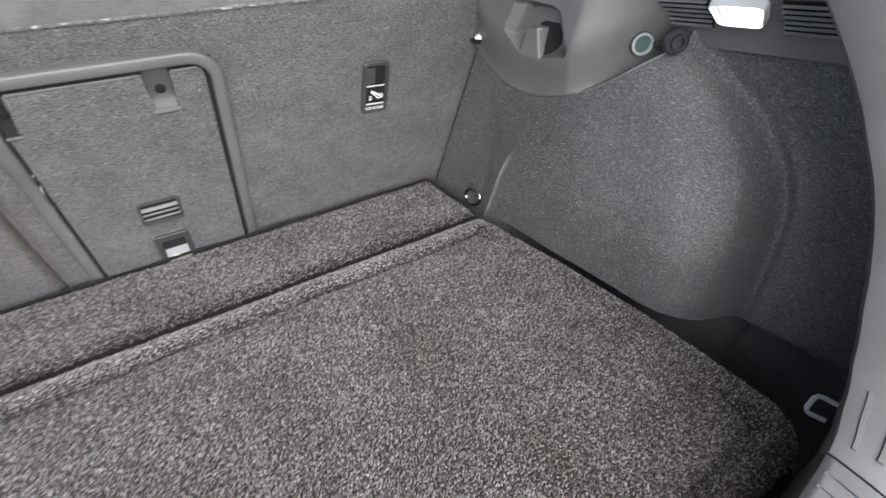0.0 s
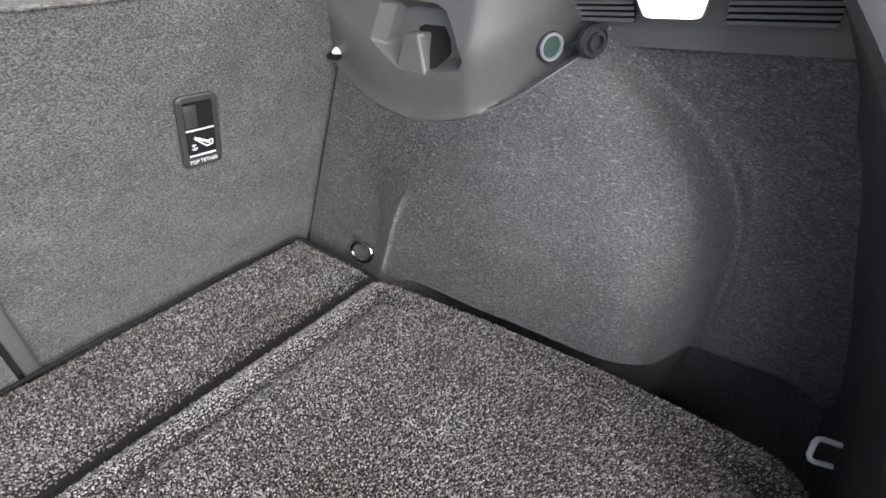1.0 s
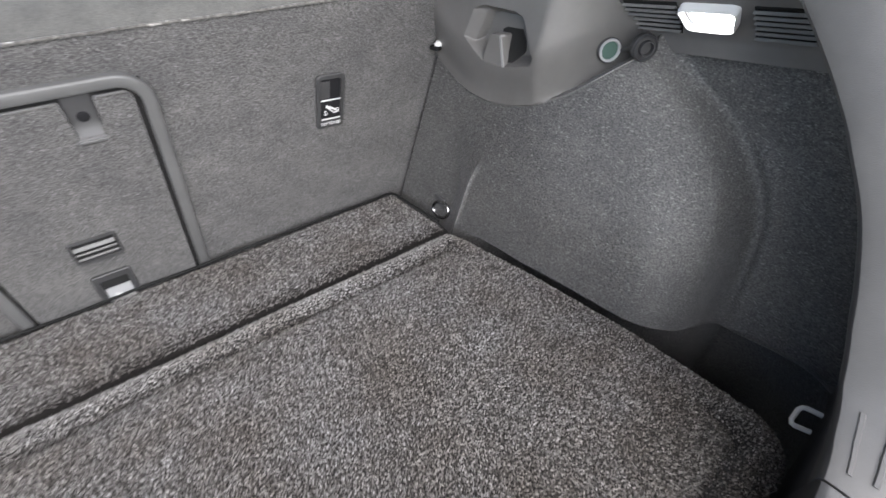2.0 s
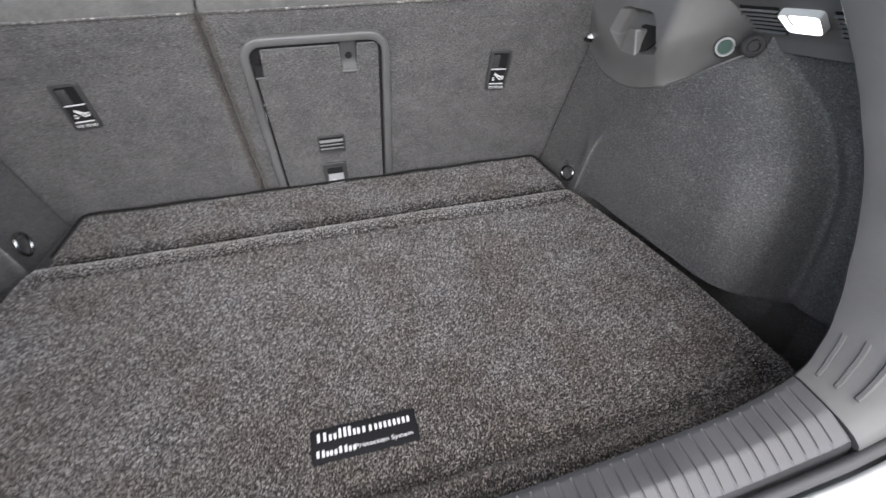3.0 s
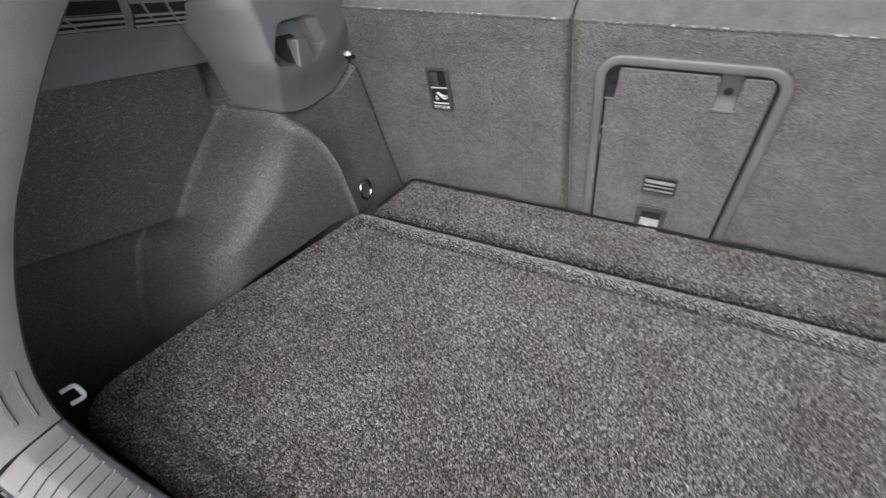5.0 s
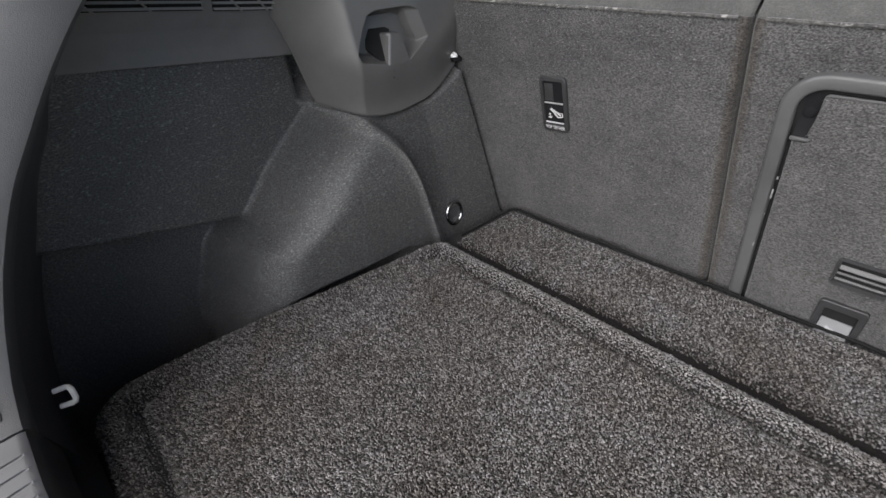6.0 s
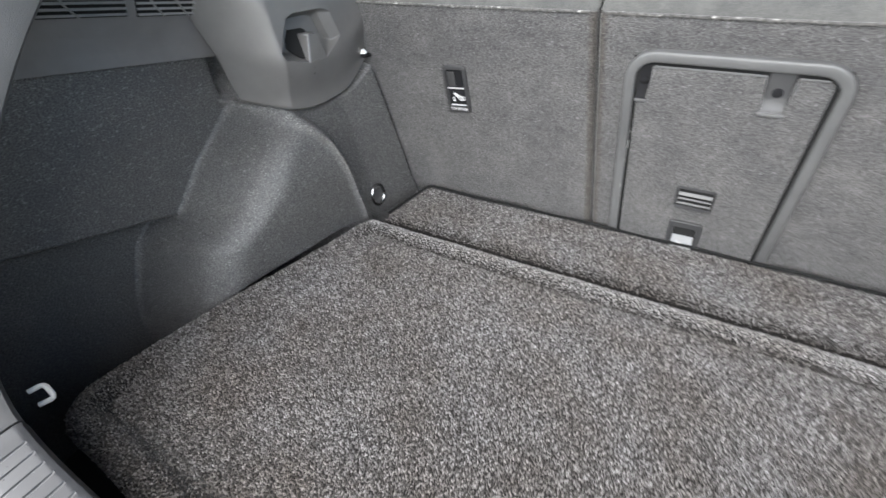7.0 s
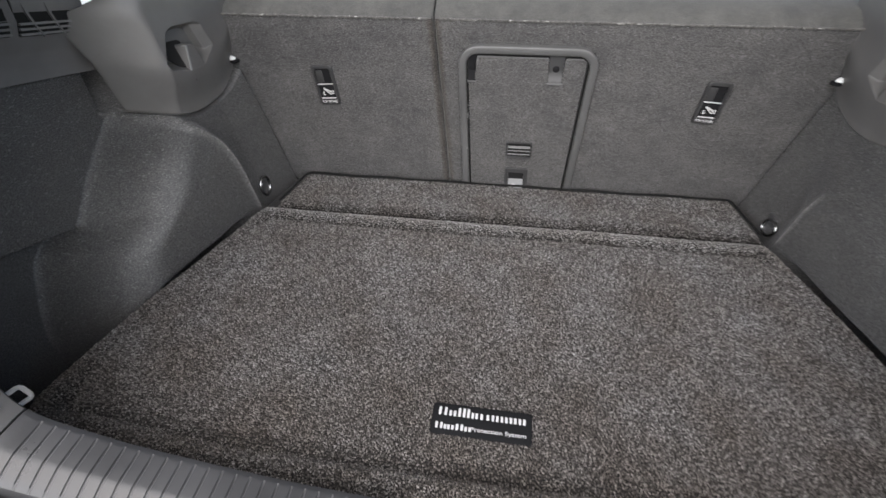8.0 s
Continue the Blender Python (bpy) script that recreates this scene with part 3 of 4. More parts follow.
for side in (1, -1):
    pillar = thing("pillar_trim", "dark grey grained plastic trim round the tailgate opening", "trim", (side * 0.56, 0.08, 0.25), group="tailgate pillar trims")
    joint = S_JOINT[side]
    stations = [joint + 0.0012, joint + 0.004] + list(np.linspace(joint + 0.01, S_END, 90))

    def ease(s, r):
        return 0.001 if s < joint + 0.003 else 0.0

    trim_face = part("trim_face", capped(sweep(side, stations, PILLAR_PROFILE, ease)), TRIM, pillar)
    # darker plastic than the face puts the flank's shade into its colour
    part("inner_flank", grid_sheet(sweep(side, stations, FLANK_PROFILE[side])), DARK, pillar, "inner flank, darkened for the shade on it")
    for r in (0.012, 0.027, 0.042):
        bar = [(r - 0.0024, -0.002), (r - 0.0013, 0.0016), (r + 0.0013, 0.0016), (r + 0.0024, -0.002)]
        part("rib", capped(sweep(side, np.linspace(joint + 0.013 + r * 0.25, joint + 0.062 + r * 0.25, 9), bar)), TRIM, pillar)

all_s = list(np.linspace(0.002, S_END, 150))
for side in (1, -1):
    seal = [(0.074 + 0.007 * math.cos(a), -0.036 + 0.008 * math.sin(a)) for a in np.linspace(0, 2 * math.pi, 9)]
    seal_ob = tagged(new("seal_right" if side > 0 else "seal_left", mesh_of("seal", capped(sweep(side, all_s, seal)), RUBBER)), "black rubber weather seal round the tailgate opening", "seal", kind="structure")
    skin = [(0.08, -0.1), (0.083, -0.05), (0.09, -0.044), (0.13, -0.05), (0.18, -0.075), (0.21, -0.12), (0.22, -0.3)]
    tagged(new("body_right" if side > 0 else "body_left", mesh_of("body", grid_sheet(sweep(side, all_s, skin)), PAINT)), "glossy white painted car body round the opening", "car body", kind="structure")

striker = thing("tailgate_striker", "bare metal tailgate striker in a grey recess of the sill", "latch", (-0.02, -0.03, 0.0))
trough = [[(x, y, z) for x in np.linspace(-0.12, 0.08, 9)] for y, z in ((0.012, -0.05), (0.01, 0.004), (0.004, 0.011), (-0.004, 0.012), (-0.03, 0.006), (-0.06, 0.0), (-0.066, -0.008), (-0.068, -0.06))]
part("recess", grid_sheet(trough), DARK, striker)
part("slot", box(0.022, 0.05, 0.004, pose(-0.022, -0.028, 0.0085, 6), 0.0015), DARK, striker)
part("bolt", tube([(-0.022, -0.03, 0.004), (-0.022, -0.031, 0.03), (-0.022, -0.04, 0.036), (-0.022, -0.055, 0.034), (-0.022, -0.06, 0.004)], 0.0058, sides=12), ZINC, striker)

# cabin shell and surroundings
shell = [("ceiling", 1.3, 1.7, 0.05, (0, 1.5, 0.82), SEAT_FELT, "grey cloth headliner over the cabin", "ceiling"),
         ("tailgate_lid", 1.25, 1.2, 0.06, (0, 0.17, 1.21), TRIM, "raised tailgate with dark inner trim", "tailgate"),
         ("body_side", 0.06, 2.3, 1.05, (0.83, 1.15, -0.15), PAINT, "white painted car side", "car body"),
         ("body_side", 0.06, 2.3, 1.05, (-0.83, 1.15, -0.15), PAINT, "white painted car side", "car body"),
         ("wall_rear", 1.56, 0.025, 0.26, (0, -0.035, -0.1), FLOOR_FELT, "dark panel below the loading sill", "panel"),
         ("cabin_floor", 1.6, 1.6, 0.06, (0, 1.65, -0.35), FLOOR_FELT, "dark carpeted cabin floor", "floor")]
for name, sx, sy, sz, at, mat, label, category in shell:
    turn = -36 if name == "tailgate_lid" else 0
    tagged(new(name, mesh_of(name, box(sx, sy, sz, pose(*at, turn), 0.02), mat, False)), label, category, kind="structure")
tagged(new("ground", mesh_of("ground", grid_sheet([[(x, y, -0.72) for x in np.linspace(-60, 60, 9)] for y in np.linspace(-60, 60, 9)]), TARMAC)), "dark tarmac under the car", "ground", kind="structure")


# ---- rear seat backs ----
def seam_x(z):
    return -0.127 - 0.06 * z


def seat_back(name, label, left, right, soft_left, soft_right):
    """A seat back; left and right give its edges at a height."""
    seat = thing(name, label, "car seat", ((left(0.1) + right(0.1)) / 2, seat_y(0.1), -0.05), group="rear seat backs")
    zs = list(np.linspace(-0.08, 0.342, 30)) + [0.347, 0.35]
    rows = []
    us = [0, 0.002, 0.004, 0.007, 0.011, 0.016, 0.022]

    def row_at(z, back, lift):
        a, b = left(z), right(z)
        xs = [a + u for u in us] + list(np.linspace(a + 0.03, b - 0.03, 40)) + [b - u for u in reversed(us)]
        row = []
        for x in xs:
            e1, e2 = max(0.0, 1 - (x - a) / soft_left), max(0.0, 1 - (b - x) / soft_right)
            o = 0.9 * soft_left * (1 - math.sqrt(max(0.0, 1 - e1 * e1))) + 0.9 * soft_right * (1 - math.sqrt(max(0.0, 1 - e2 * e2)))
            wave = 0.0012 * noise.noise(Vector((x * 9, z * 9, 3)))
            row.append((x, seat_y(z) + o + back + wave, z + lift))
        return row

    for z in zs:
        rows.append(row_at(z, 0.0035 * smooth(0.343, 0.35, z), 0))
    part("panel", grid_sheet(rows, (0, 0.06, 0)), SEAT_FELT, seat, "grey felt back panel")
    top = [row_at(0.349, b, l) for b, l in ((0.006, -0.02), (0.005, 0.0), (0.004, 0.002), (0.012, 0.012), (0.03, 0.023), (0.06, 0.032), (0.1, 0.036), (0.14, 0.03), (0.16, 0.0), (0.16, -0.1))]
    part("top_roll", grid_sheet(top), CLOTH, seat, "pale grey cloth top roll")
    random.seed(len(name))
    hem = [Vector(row_at(0.349, -0.001, 0.0012 + 0.0008 * random.random())[k]) for k in range(4, len(top[0]) - 4, 1)]
    part("hem", tube(hem, 0.0018, sides=6), HEM, seat, "worn folded hem along the top edge")
    return seat


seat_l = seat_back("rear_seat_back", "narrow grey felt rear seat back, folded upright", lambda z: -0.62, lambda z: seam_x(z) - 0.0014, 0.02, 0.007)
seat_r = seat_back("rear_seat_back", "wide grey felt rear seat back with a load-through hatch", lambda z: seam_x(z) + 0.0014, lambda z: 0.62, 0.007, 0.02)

# load-through hatch in the wide seat back
plate = [(-0.088, -0.06), (0.14, -0.06), (0.144, 0.302), (-0.094, 0.302)]
# black plate paints the shade in the hatch's shut lines
part("gap_shade", slab(plate, -0.002, 0.0012, on_seat(0, 0)), SHADE_BLACK, seat_r)


def u_path():
    """The middle of the hatch frame: up, over and down, splayed towards the top."""
    pts, r = [], 0.03
    for k in range(9):
        pts.append((-0.0835 - 0.011 * k / 8, -0.07 + 0.341 * k / 8))
    pts += [(-0.0945 + r - r * math.cos(radians(a)), 0.274 + r * math.sin(radians(a)) * 0.97) for a in range(10, 91, 10)]
    pts += [(-0.06 + 0.17 * k / 8, 0.3032) for k in range(1, 9)]
    pts += [(0.1455 - r + r * math.sin(radians(a)), 0.274 + r * math.cos(radians(a)) * 0.97) for a in range(10, 91, 10)]
    pts += [(0.1455 - 0.007 * k / 8, 0.271 - 0.341 * k / 8) for k in range(9)]
    return pts


def flat_sweep(path, profile, m):
    """A moulding on a plane along a path of (x, y); profile: (across, height)."""
    rows = []
    for i, p in enumerate(path):
        a, b = Vector(path[max(i - 1, 0)]), Vector(path[min(i + 1, len(path) - 1)])
        t = (b - a).normalized()
        side = Vector((-t.y, t.x))
        rows.append([m @ Vector((p[0] + side.x * c, p[1] + side.y * c, h)) for c, h in profile])
    return grid_sheet(rows)


hatch_frame = part("hatch_frame", flat_sweep(u_path(), [(-0.0066, -0.002), (-0.0066, 0.0058), (-0.0058, 0.0074), (-0.0042, 0.0082), (0.0052, 0.0082), (0.0072, 0.0074), (0.0084, 0.0056), (0.0088, -0.002)], on_seat(0, 0)), FRAME, seat_r, "grey plastic frame, scuffed at the edge")
for z, w in ((0.168, 0.013), (0.19, 0.004), (0.09, 0.006), (0.139, 0.0025)):
    part("scuff", box(0.0016, w, 0.0006, on_seat(-0.083 + 0.01 * (z - 0.16), z, 0.0082), 0.0002), SCUFF_LIT, hatch_frame, "pale scuff")

outline = [(-0.0718, -0.06), (0.1258, -0.06), (0.1322, 0.28), (0.1308, 0.2865), (0.1245, 0.2905), (0.0965, 0.2905), (0.0945, 0.288), (0.0935, 0.2455), (0.0655, 0.2455), (0.0645, 0.288), (0.0625, 0.2905), (-0.065, 0.2905), (-0.068, 0.288), (-0.0685, 0.2455), (-0.0822, 0.2445)]
bm = slab(outline, 0.0, 0.0085, on_seat(0, 0))
top_face = max(bm.faces, key=lambda f: f.calc_center_median().dot(-Vector((0, 1, 0))) if len(f.verts) > 4 else -9)
bmesh.ops.bevel(bm, geom=list(top_face.edges), offset=0.0026, segments=3, affect="EDGES", profile=0.5)
hatch = part("hatch_door", bm, SEAT_FELT, seat_r, "closed load-through hatch door in grey felt", degrees=30)
for x0, x1 in ((0.066, 0.093), (-0.083, -0.069)):
    w, cx = x1 - x0, (x0 + x1) / 2
    ramp_rows = [[on_seat(0, 0) @ Vector((cx + w / 2 * k, z, h)) for k in (-1, -0.8, 0.8, 1)] for z, h in ((0.298, 0.0018), (0.284, 0.0014), (0.266, 0.0016), (0.2525, 0.0035), (0.2475, 0.0085), (0.2452, 0.0105), (0.2425, 0.0106), (0.2405, 0.0095), (0.2395, 0.007))]
    # recess shade put into the plastic's colour, blackest on the left
    part("catch_recess", grid_sheet(ramp_rows), BEZEL if x0 > 0 else BLACK, hatch, "smooth plastic catch recess, darkened for its shade")
    # paler bar added to draw the highlight on the recess's lower lip
    part("ledge", box(w + 0.003, 0.0042, 0.003, on_seat(cx, 0.2418, 0.0102), 0.0012), FRAME, hatch, "pale ledge for the highlight under the recess")
    knob = bmesh.new()
    bmesh.ops.create_uvsphere(knob, u_segments=14, v_segments=8, radius=0.0065, matrix=on_seat(cx, 0.267, 0.0014) @ Matrix.Diagonal((1, 1, 0.25, 1)))
    part("catch", knob, BLACK, hatch)
# strips added to draw the light caught by the door's top edge
for x0, x1 in ((-0.065, 0.0622), (0.0968, 0.126)):
    part("edge_highlight", box(x1 - x0, 0.0026, 0.0024, on_seat((x0 + x1) / 2, 0.2896, 0.0078), 0.0009), FRAME, hatch, "strip added for the highlight along the door's top edge")


def ring_plate(w, h, inner_w, inner_h, r, r2, low, high, m, shift=0.0):
    """A flat bezel with an opening; shift moves the opening up."""
    o, i = rounded(w, h, r), rounded(inner_w, inner_h, r2)
    rings = [[(x, y, low) for x, y in o], [(x, y, high - 0.001) for x, y in o], [(x * 0.96, y * 0.975, high) for x, y in o]]
    rings += [[(x, y + shift, high - 0.0002) for x, y in i], [(x * 0.97, y * 0.97 + shift, low) for x, y in i]]
    return loft(rings, m, (False, False))


# finger pull
m = on_seat(0.0265, 0.092, 0.0085)
pull = part("finger_pull", ring_plate(0.054, 0.04, 0.049, 0.0315, 0.004, 0.002, -0.001, 0.0032, m, 0.0012), BEZEL, hatch, "grey plastic finger pull")
# flat black sheet gives the shallow pull the shade of a deep well
part("well", slab(rounded(0.047, 0.03, 0.002), -0.0008, 0.0004, m), SHADE_BLACK, pull)
for up, tall_, tilt in ((0.0075, 0.0056, -38), (-0.0016, 0.0028, -26), (-0.0102, 0.003, -30)):
    part("lip", box(0.0465, tall_, 0.003, m @ pose(0, up, 0.0016, tilt), 0.0009), FRAME, pull)


def seat_icon(m, k=1.0):
    """A child seat with an anchor, in print."""
    bms = []
    for x, y, w, h, a in ((-0.0005, 0.0, 0.0155, 0.0017, -42), (0.008, -0.0045, 0.0062, 0.0015, 10), (0.0118, -0.0022, 0.0013, 0.0048, -8), (0.0095, 0.0006, 0.0052, 0.0013, 8),
                          (-0.004, 0.005, 0.0046, 0.0024, -38), (0.0003, 0.0027, 0.0056, 0.0026, -38), (0.0045, 0.0008, 0.0058, 0.0024, -30), (0.0072, -0.0014, 0.0046, 0.0018, -20),
                          (-0.0076, -0.0035, 0.0012, 0.0062, 15), (-0.0077, -0.0018, 0.0042, 0.0011, 15), (-0.0085, -0.0062, 0.0036, 0.0012, -30), (-0.0054, -0.0057, 0.0034, 0.0012, 50)):
        bms.append(box(w * k, h * k, 0.0004, m @ pose(x * k, y * k, 0, 0, 0, a)))
    return joined(*bms)


# tether anchor under the hatch
m = on_seat(0.0255, 0.0115, 0.0085)
tether = part("anchor_cover", ring_plate(0.048, 0.07, 0.034, 0.056, 0.005, 0.003, -0.001, 0.0045, m, -0.004), BEZEL, hatch, "anchor cover with a silver sticker")
# flat black sheet, the well's shade put into colour
part("well", slab(rounded(0.036, 0.058, 0.003), -0.0008, 0.0004, m @ pose(0, -0.004, 0)), SHADE_BLACK, tether)
sticker = part("sticker", slab([(-0.0168, -0.034), (0.0172, -0.034), (0.0158, 0.007), (-0.0152, 0.007)], 0.0005, 0.0022, m @ pose(0, -0.002, 0.0004, -6)), STICKER, tether, "silver child-seat sticker")
part("icon", seat_icon(m @ pose(0, -0.014, 0.0049, -6), 1.25), INK, sticker)
part("print", lettering("TOP TETHER", 0.005, m @ pose(0, -0.031, 0.0066, -6), width=0.026), INK, sticker)


def tether_cover(x, z, seat, lean):
    m = on_seat(x, z) @ pose(0, 0, 0, 0, 0, lean)
    cover = part("tether_cover", ring_plate(0.045, 0.085, 0.0325, 0.066, 0.007, 0.003, -0.003, 0.004, m, 0.003), BEZEL, seat, "child-seat tether cover of dark grey plastic")
    part("well", slab(rounded(0.036, 0.072, 0.003), -0.001, 0.001, m @ pose(0, 0.002, 0)), BLACK, cover)
    part("tongue", box(0.014, 0.026, 0.0016, m @ pose(-0.008, 0.0185, 0.0016), 0.0006), BEZEL, cover)
    part("bar", tube([m @ Vector((-0.0155, 0.0035, 0.0035)), m @ Vector((0.0155, 0.0035, 0.0035))], 0.0012), STEEL, cover, "bright steel anchor bar")
    flap = part("flap", box(0.033, 0.033, 0.0016, m @ pose(0, -0.0135, 0.0016, -4), 0.0005), BLACK, cover)
    part("icon", seat_icon(m @ pose(0.0, -0.013, 0.0026, -4), 1.1), INK, flap)
    part("line", box(0.03, 0.0022, 0.0006, m @ pose(0, -0.0272, 0.0036)), INK, flap)
    part("print", lettering("TOP TETHER", 0.0068, m @ pose(0, -0.0352, 0.0042), width=0.033), INK, cover)


tether_cover(0.372, 0.2125, seat_r, -3.5)
tether_cover(-0.376, 0.2165, seat_l, 3.5)

# ---- cargo mat ----
PILE_UP = 0.004
CORNER = 0.064
BACK_Y, FRONT_Y = 0.571, 0.01


def mat_depth(x, y):
    """How far a point lies inside the main panel's outline."""
    wide = 0.02 * (1 - smooth(0.08, 0.45, y)) if x < 0 else 0.0
    dx, front, back = edge(y) + wide - abs(x), y - FRONT_Y - (0.006 if x > 0 else 0.016) * smooth(0.3, 0.55, abs(x)), BACK_Y - y
    d = min(dx, front, back)
    if dx < CORNER and front < CORNER:
        d = CORNER - math.hypot(CORNER - dx, CORNER - front)
    if dx < 0.02 and back < 0.02:
        d = 0.02 - math.hypot(0.02 - dx, 0.02 - back)
    return d


def flap_depth(x, y):
    half = 0.499 - 0.16 * (y - 0.585)
    dx, front, back = half - abs(x - 0.01), y - 0.586, 0.724 - y
    d = min(dx, front, back)
    if dx < 0.015 and back < 0.015:
        d = 0.015 - math.hypot(0.015 - dx, 0.015 - back)
    return d


def mat_height(d, x, y):
    h = -0.016 * max(0.0, 1 - d / 0.008) ** 2
    front, back = 1 - smooth(0.05, 0.16, y), smooth(0.49, 0.54, y)
    at = 0.036 + 0.016 * front
    h += 0.0095 * math.exp(-(((d - at * 0.5) / (0.3 * at)) ** 2)) * (0.2 + 0.8 * max(front, back))
    h -= (0.0012 + 0.0078 * back + 0.0165 * front) * math.exp(-(((d - at) / (0.007 + 0.003 * front)) ** 2))
    return h - PILE_UP


def flap_height(d, x, y):
    return -0.020 * max(0.0, 1 - d / 0.018) ** 2 + 0.002 - PILE_UP


def swell(x, y):
    return 0.0022 * noise.noise(Vector((x * 5, y * 5, 1.7))) + 0.001 * noise.noise(Vector((x * 14, y * 14, 5.1)))


def ring_at(depth, centre, d, n=420):
    out = []
    for k in range(n):
        a = 2 * math.pi * k / n
        ux, uy = math.cos(a), math.sin(a) * 0.6
        lo, hi = 0.0, 1.2
        for _ in range(26):
            mid_ = (lo + hi) / 2
            if depth(centre[0] + ux * mid_, centre[1] + uy * mid_) > d:
                lo = mid_
            else:
                hi = mid_
        out.append((centre[0] + ux * lo, centre[1] + uy * lo))
    return out


def mat_base(depth, height, centre, steps):
    rings = []
    first = ring_at(depth, centre, 0.0)
    rings.append([(x, y, -0.031) for x, y in first])
    for d in steps:
        rings.append([(x, y, height(d, x, y) + swell(x, y)) for x, y in ring_at(depth, centre, d)])
    return loft(rings)


def pile(name, depth, height, bounds, parent, keep_out=None, pitch=0.0021, seed=3, mat=PILE, tall_=1.0):
    """Short bent tufts of yarn all over a mat."""
    rng = np.random.default_rng(seed)
    x0, x1, y0, y1 = bounds
    roots, tips = [], []
    ny, nx = int((y1 - y0) / pitch), int((x1 - x0) / pitch)
    jit = rng.uniform(-0.34, 0.34, (ny, nx, 2)) * pitch
    for j in range(ny):
        y_ = y0 + j * pitch
        for i in range(nx):
            x, y = x0 + (i + 0.5 * (j % 2)) * pitch + jit[j, i, 0], y_ + jit[j, i, 1]
            d = depth(x, y)
            if d < 0.0008 or (keep_out and keep_out(x, y)):
                continue
            roots.append((x, y, height(d, x, y) + (swell(x, y) if d > 0.004 else 0.0), d))
    r = np.array(roots)
    n = len(r)
    flow = np.array([noise.noise(Vector((a * 4, b * 4, 9.0))) for a, b in r[:, :2]])
    ang = rng.uniform(0, 2 * np.pi, n)
    lean = rng.uniform(0.3, 1.0, n) * 0.0036
    tall = PILE_UP * tall_ * rng.uniform(0.65, 1.3, n)
    stray = rng.random(n) < 0.012
    tall = np.where(stray, tall * 1.7, tall)
    off = np.stack([np.cos(ang) * lean + 0.0014 * flow, np.sin(ang) * lean - 0.0012, tall], 1)
    fat = rng.uniform(0.00085, 0.0013, n) * np.where(stray, 0.45, 1.0)
    base = r[:, :3] - (0, 0, 0.001)
    turn = rng.uniform(0, 2 * np.pi, n)
    verts = np.zeros((n, 7, 3))
    for k in range(3):
        c = np.stack([np.cos(turn + k * 2.0944), np.sin(turn + k * 2.0944), np.zeros(n)], 1)
        verts[:, k] = base + c * fat[:, None] * 0.8
        verts[:, 3 + k] = base + c * fat[:, None] * 1.15 + off * (0.35, 0.35, 0.72)
    verts[:, 6] = base + off
    quad = [(0, 1, 4, 3), (1, 2, 5, 4), (2, 0, 3, 5)]
    tri = [(3, 4, 6), (4, 5, 6), (5, 3, 6)]
    loops = np.array([v for f in quad for v in f] + [v for f in tri for v in f])
    sizes = np.tile(np.array([4, 4, 4, 3, 3, 3]), n)
    all_loops = (loops[None, :] + 7 * np.arange(n)[:, None]).ravel()
    me = bpy.data.meshes.new(name)
    me.vertices.add(7 * n)
    me.vertices.foreach_set("co", verts.ravel())
    me.loops.add(len(all_loops))
    me.loops.foreach_set("vertex_index", all_loops.astype(np.int32))
    me.polygons.add(len(sizes))
    me.polygons.foreach_set("loop_start", np.concatenate([[0], np.cumsum(sizes)[:-1]]).astype(np.int32))
    me.polygons.foreach_set("loop_total", sizes.astype(np.int32))
    me.update(calc_edges=True)
    me.polygons.foreach_set("use_smooth", np.ones(len(sizes), bool))
    me.materials.append(mat)
    ob = new(name, me)
    ob.parent = parent
    ob.matrix_parent_inverse = parent.matrix_world.inverted()
    return tagged(ob, kind="stuff")


LABEL = (-0.001, 0.1275, 0.131, 0.043)


def under_label(x, y):
    return abs(x - LABEL[0]) < LABEL[2] / 2 - 0.001 and abs(y - LABEL[1]) < LABEL[3] / 2 - 0.001


cargo_mat = thing("cargo_mat", "speckled grey-brown carpet cargo mat with a raised rolled edge", "mat", (0, 0.3, -0.03))
bpy.context.view_layer.update()
steps = [0.0, 0.001, 0.003, 0.006, 0.01, 0.014, 0.018, 0.023, 0.028, 0.032, 0.036, 0.04, 0.045, 0.05, 0.055, 0.062, 0.075, 0.11, 0.16, 0.22]
panel = part("main_panel", mat_base(mat_depth, mat_height, (0.0, 0.3), steps), BACKING, cargo_mat)
flap = part("rear_flap", mat_base(flap_depth, flap_height, (0.01, 0.654), [0.0, 0.001, 0.003, 0.006, 0.01, 0.014, 0.018, 0.025, 0.04, 0.06]), BACKING, cargo_mat)
# black tube drawn as the shadow line between flap and seat backs
edge_line = [(x, y, -0.003 + 0.0012 * math.sin(x * 40)) for x, y in ring_at(flap_depth, (0.01, 0.654), 0.0025) if y > 0.6]
split = max(range(len(edge_line)), key=lambda i: math.dist(edge_line[i][:2], edge_line[i - 1][:2]))
part("flap_edge_shade", tube(edge_line[split:] + edge_line[:split], 0.0024, sides=6), SHADE_BLACK, flap, "black line for the shadow gap behind the flap")
bpy.context.view_layer.update()
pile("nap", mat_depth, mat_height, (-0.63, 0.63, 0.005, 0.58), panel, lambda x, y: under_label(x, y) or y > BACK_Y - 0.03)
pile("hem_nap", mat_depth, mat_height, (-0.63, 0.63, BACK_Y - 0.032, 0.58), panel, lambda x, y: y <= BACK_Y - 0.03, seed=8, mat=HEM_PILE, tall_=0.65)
# front strip left bare: dark backing stands in for the groove's shadow
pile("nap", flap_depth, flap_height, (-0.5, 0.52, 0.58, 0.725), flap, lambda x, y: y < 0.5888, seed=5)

m = pose(LABEL[0], LABEL[1], 0.0, 0, 0, -0.4)
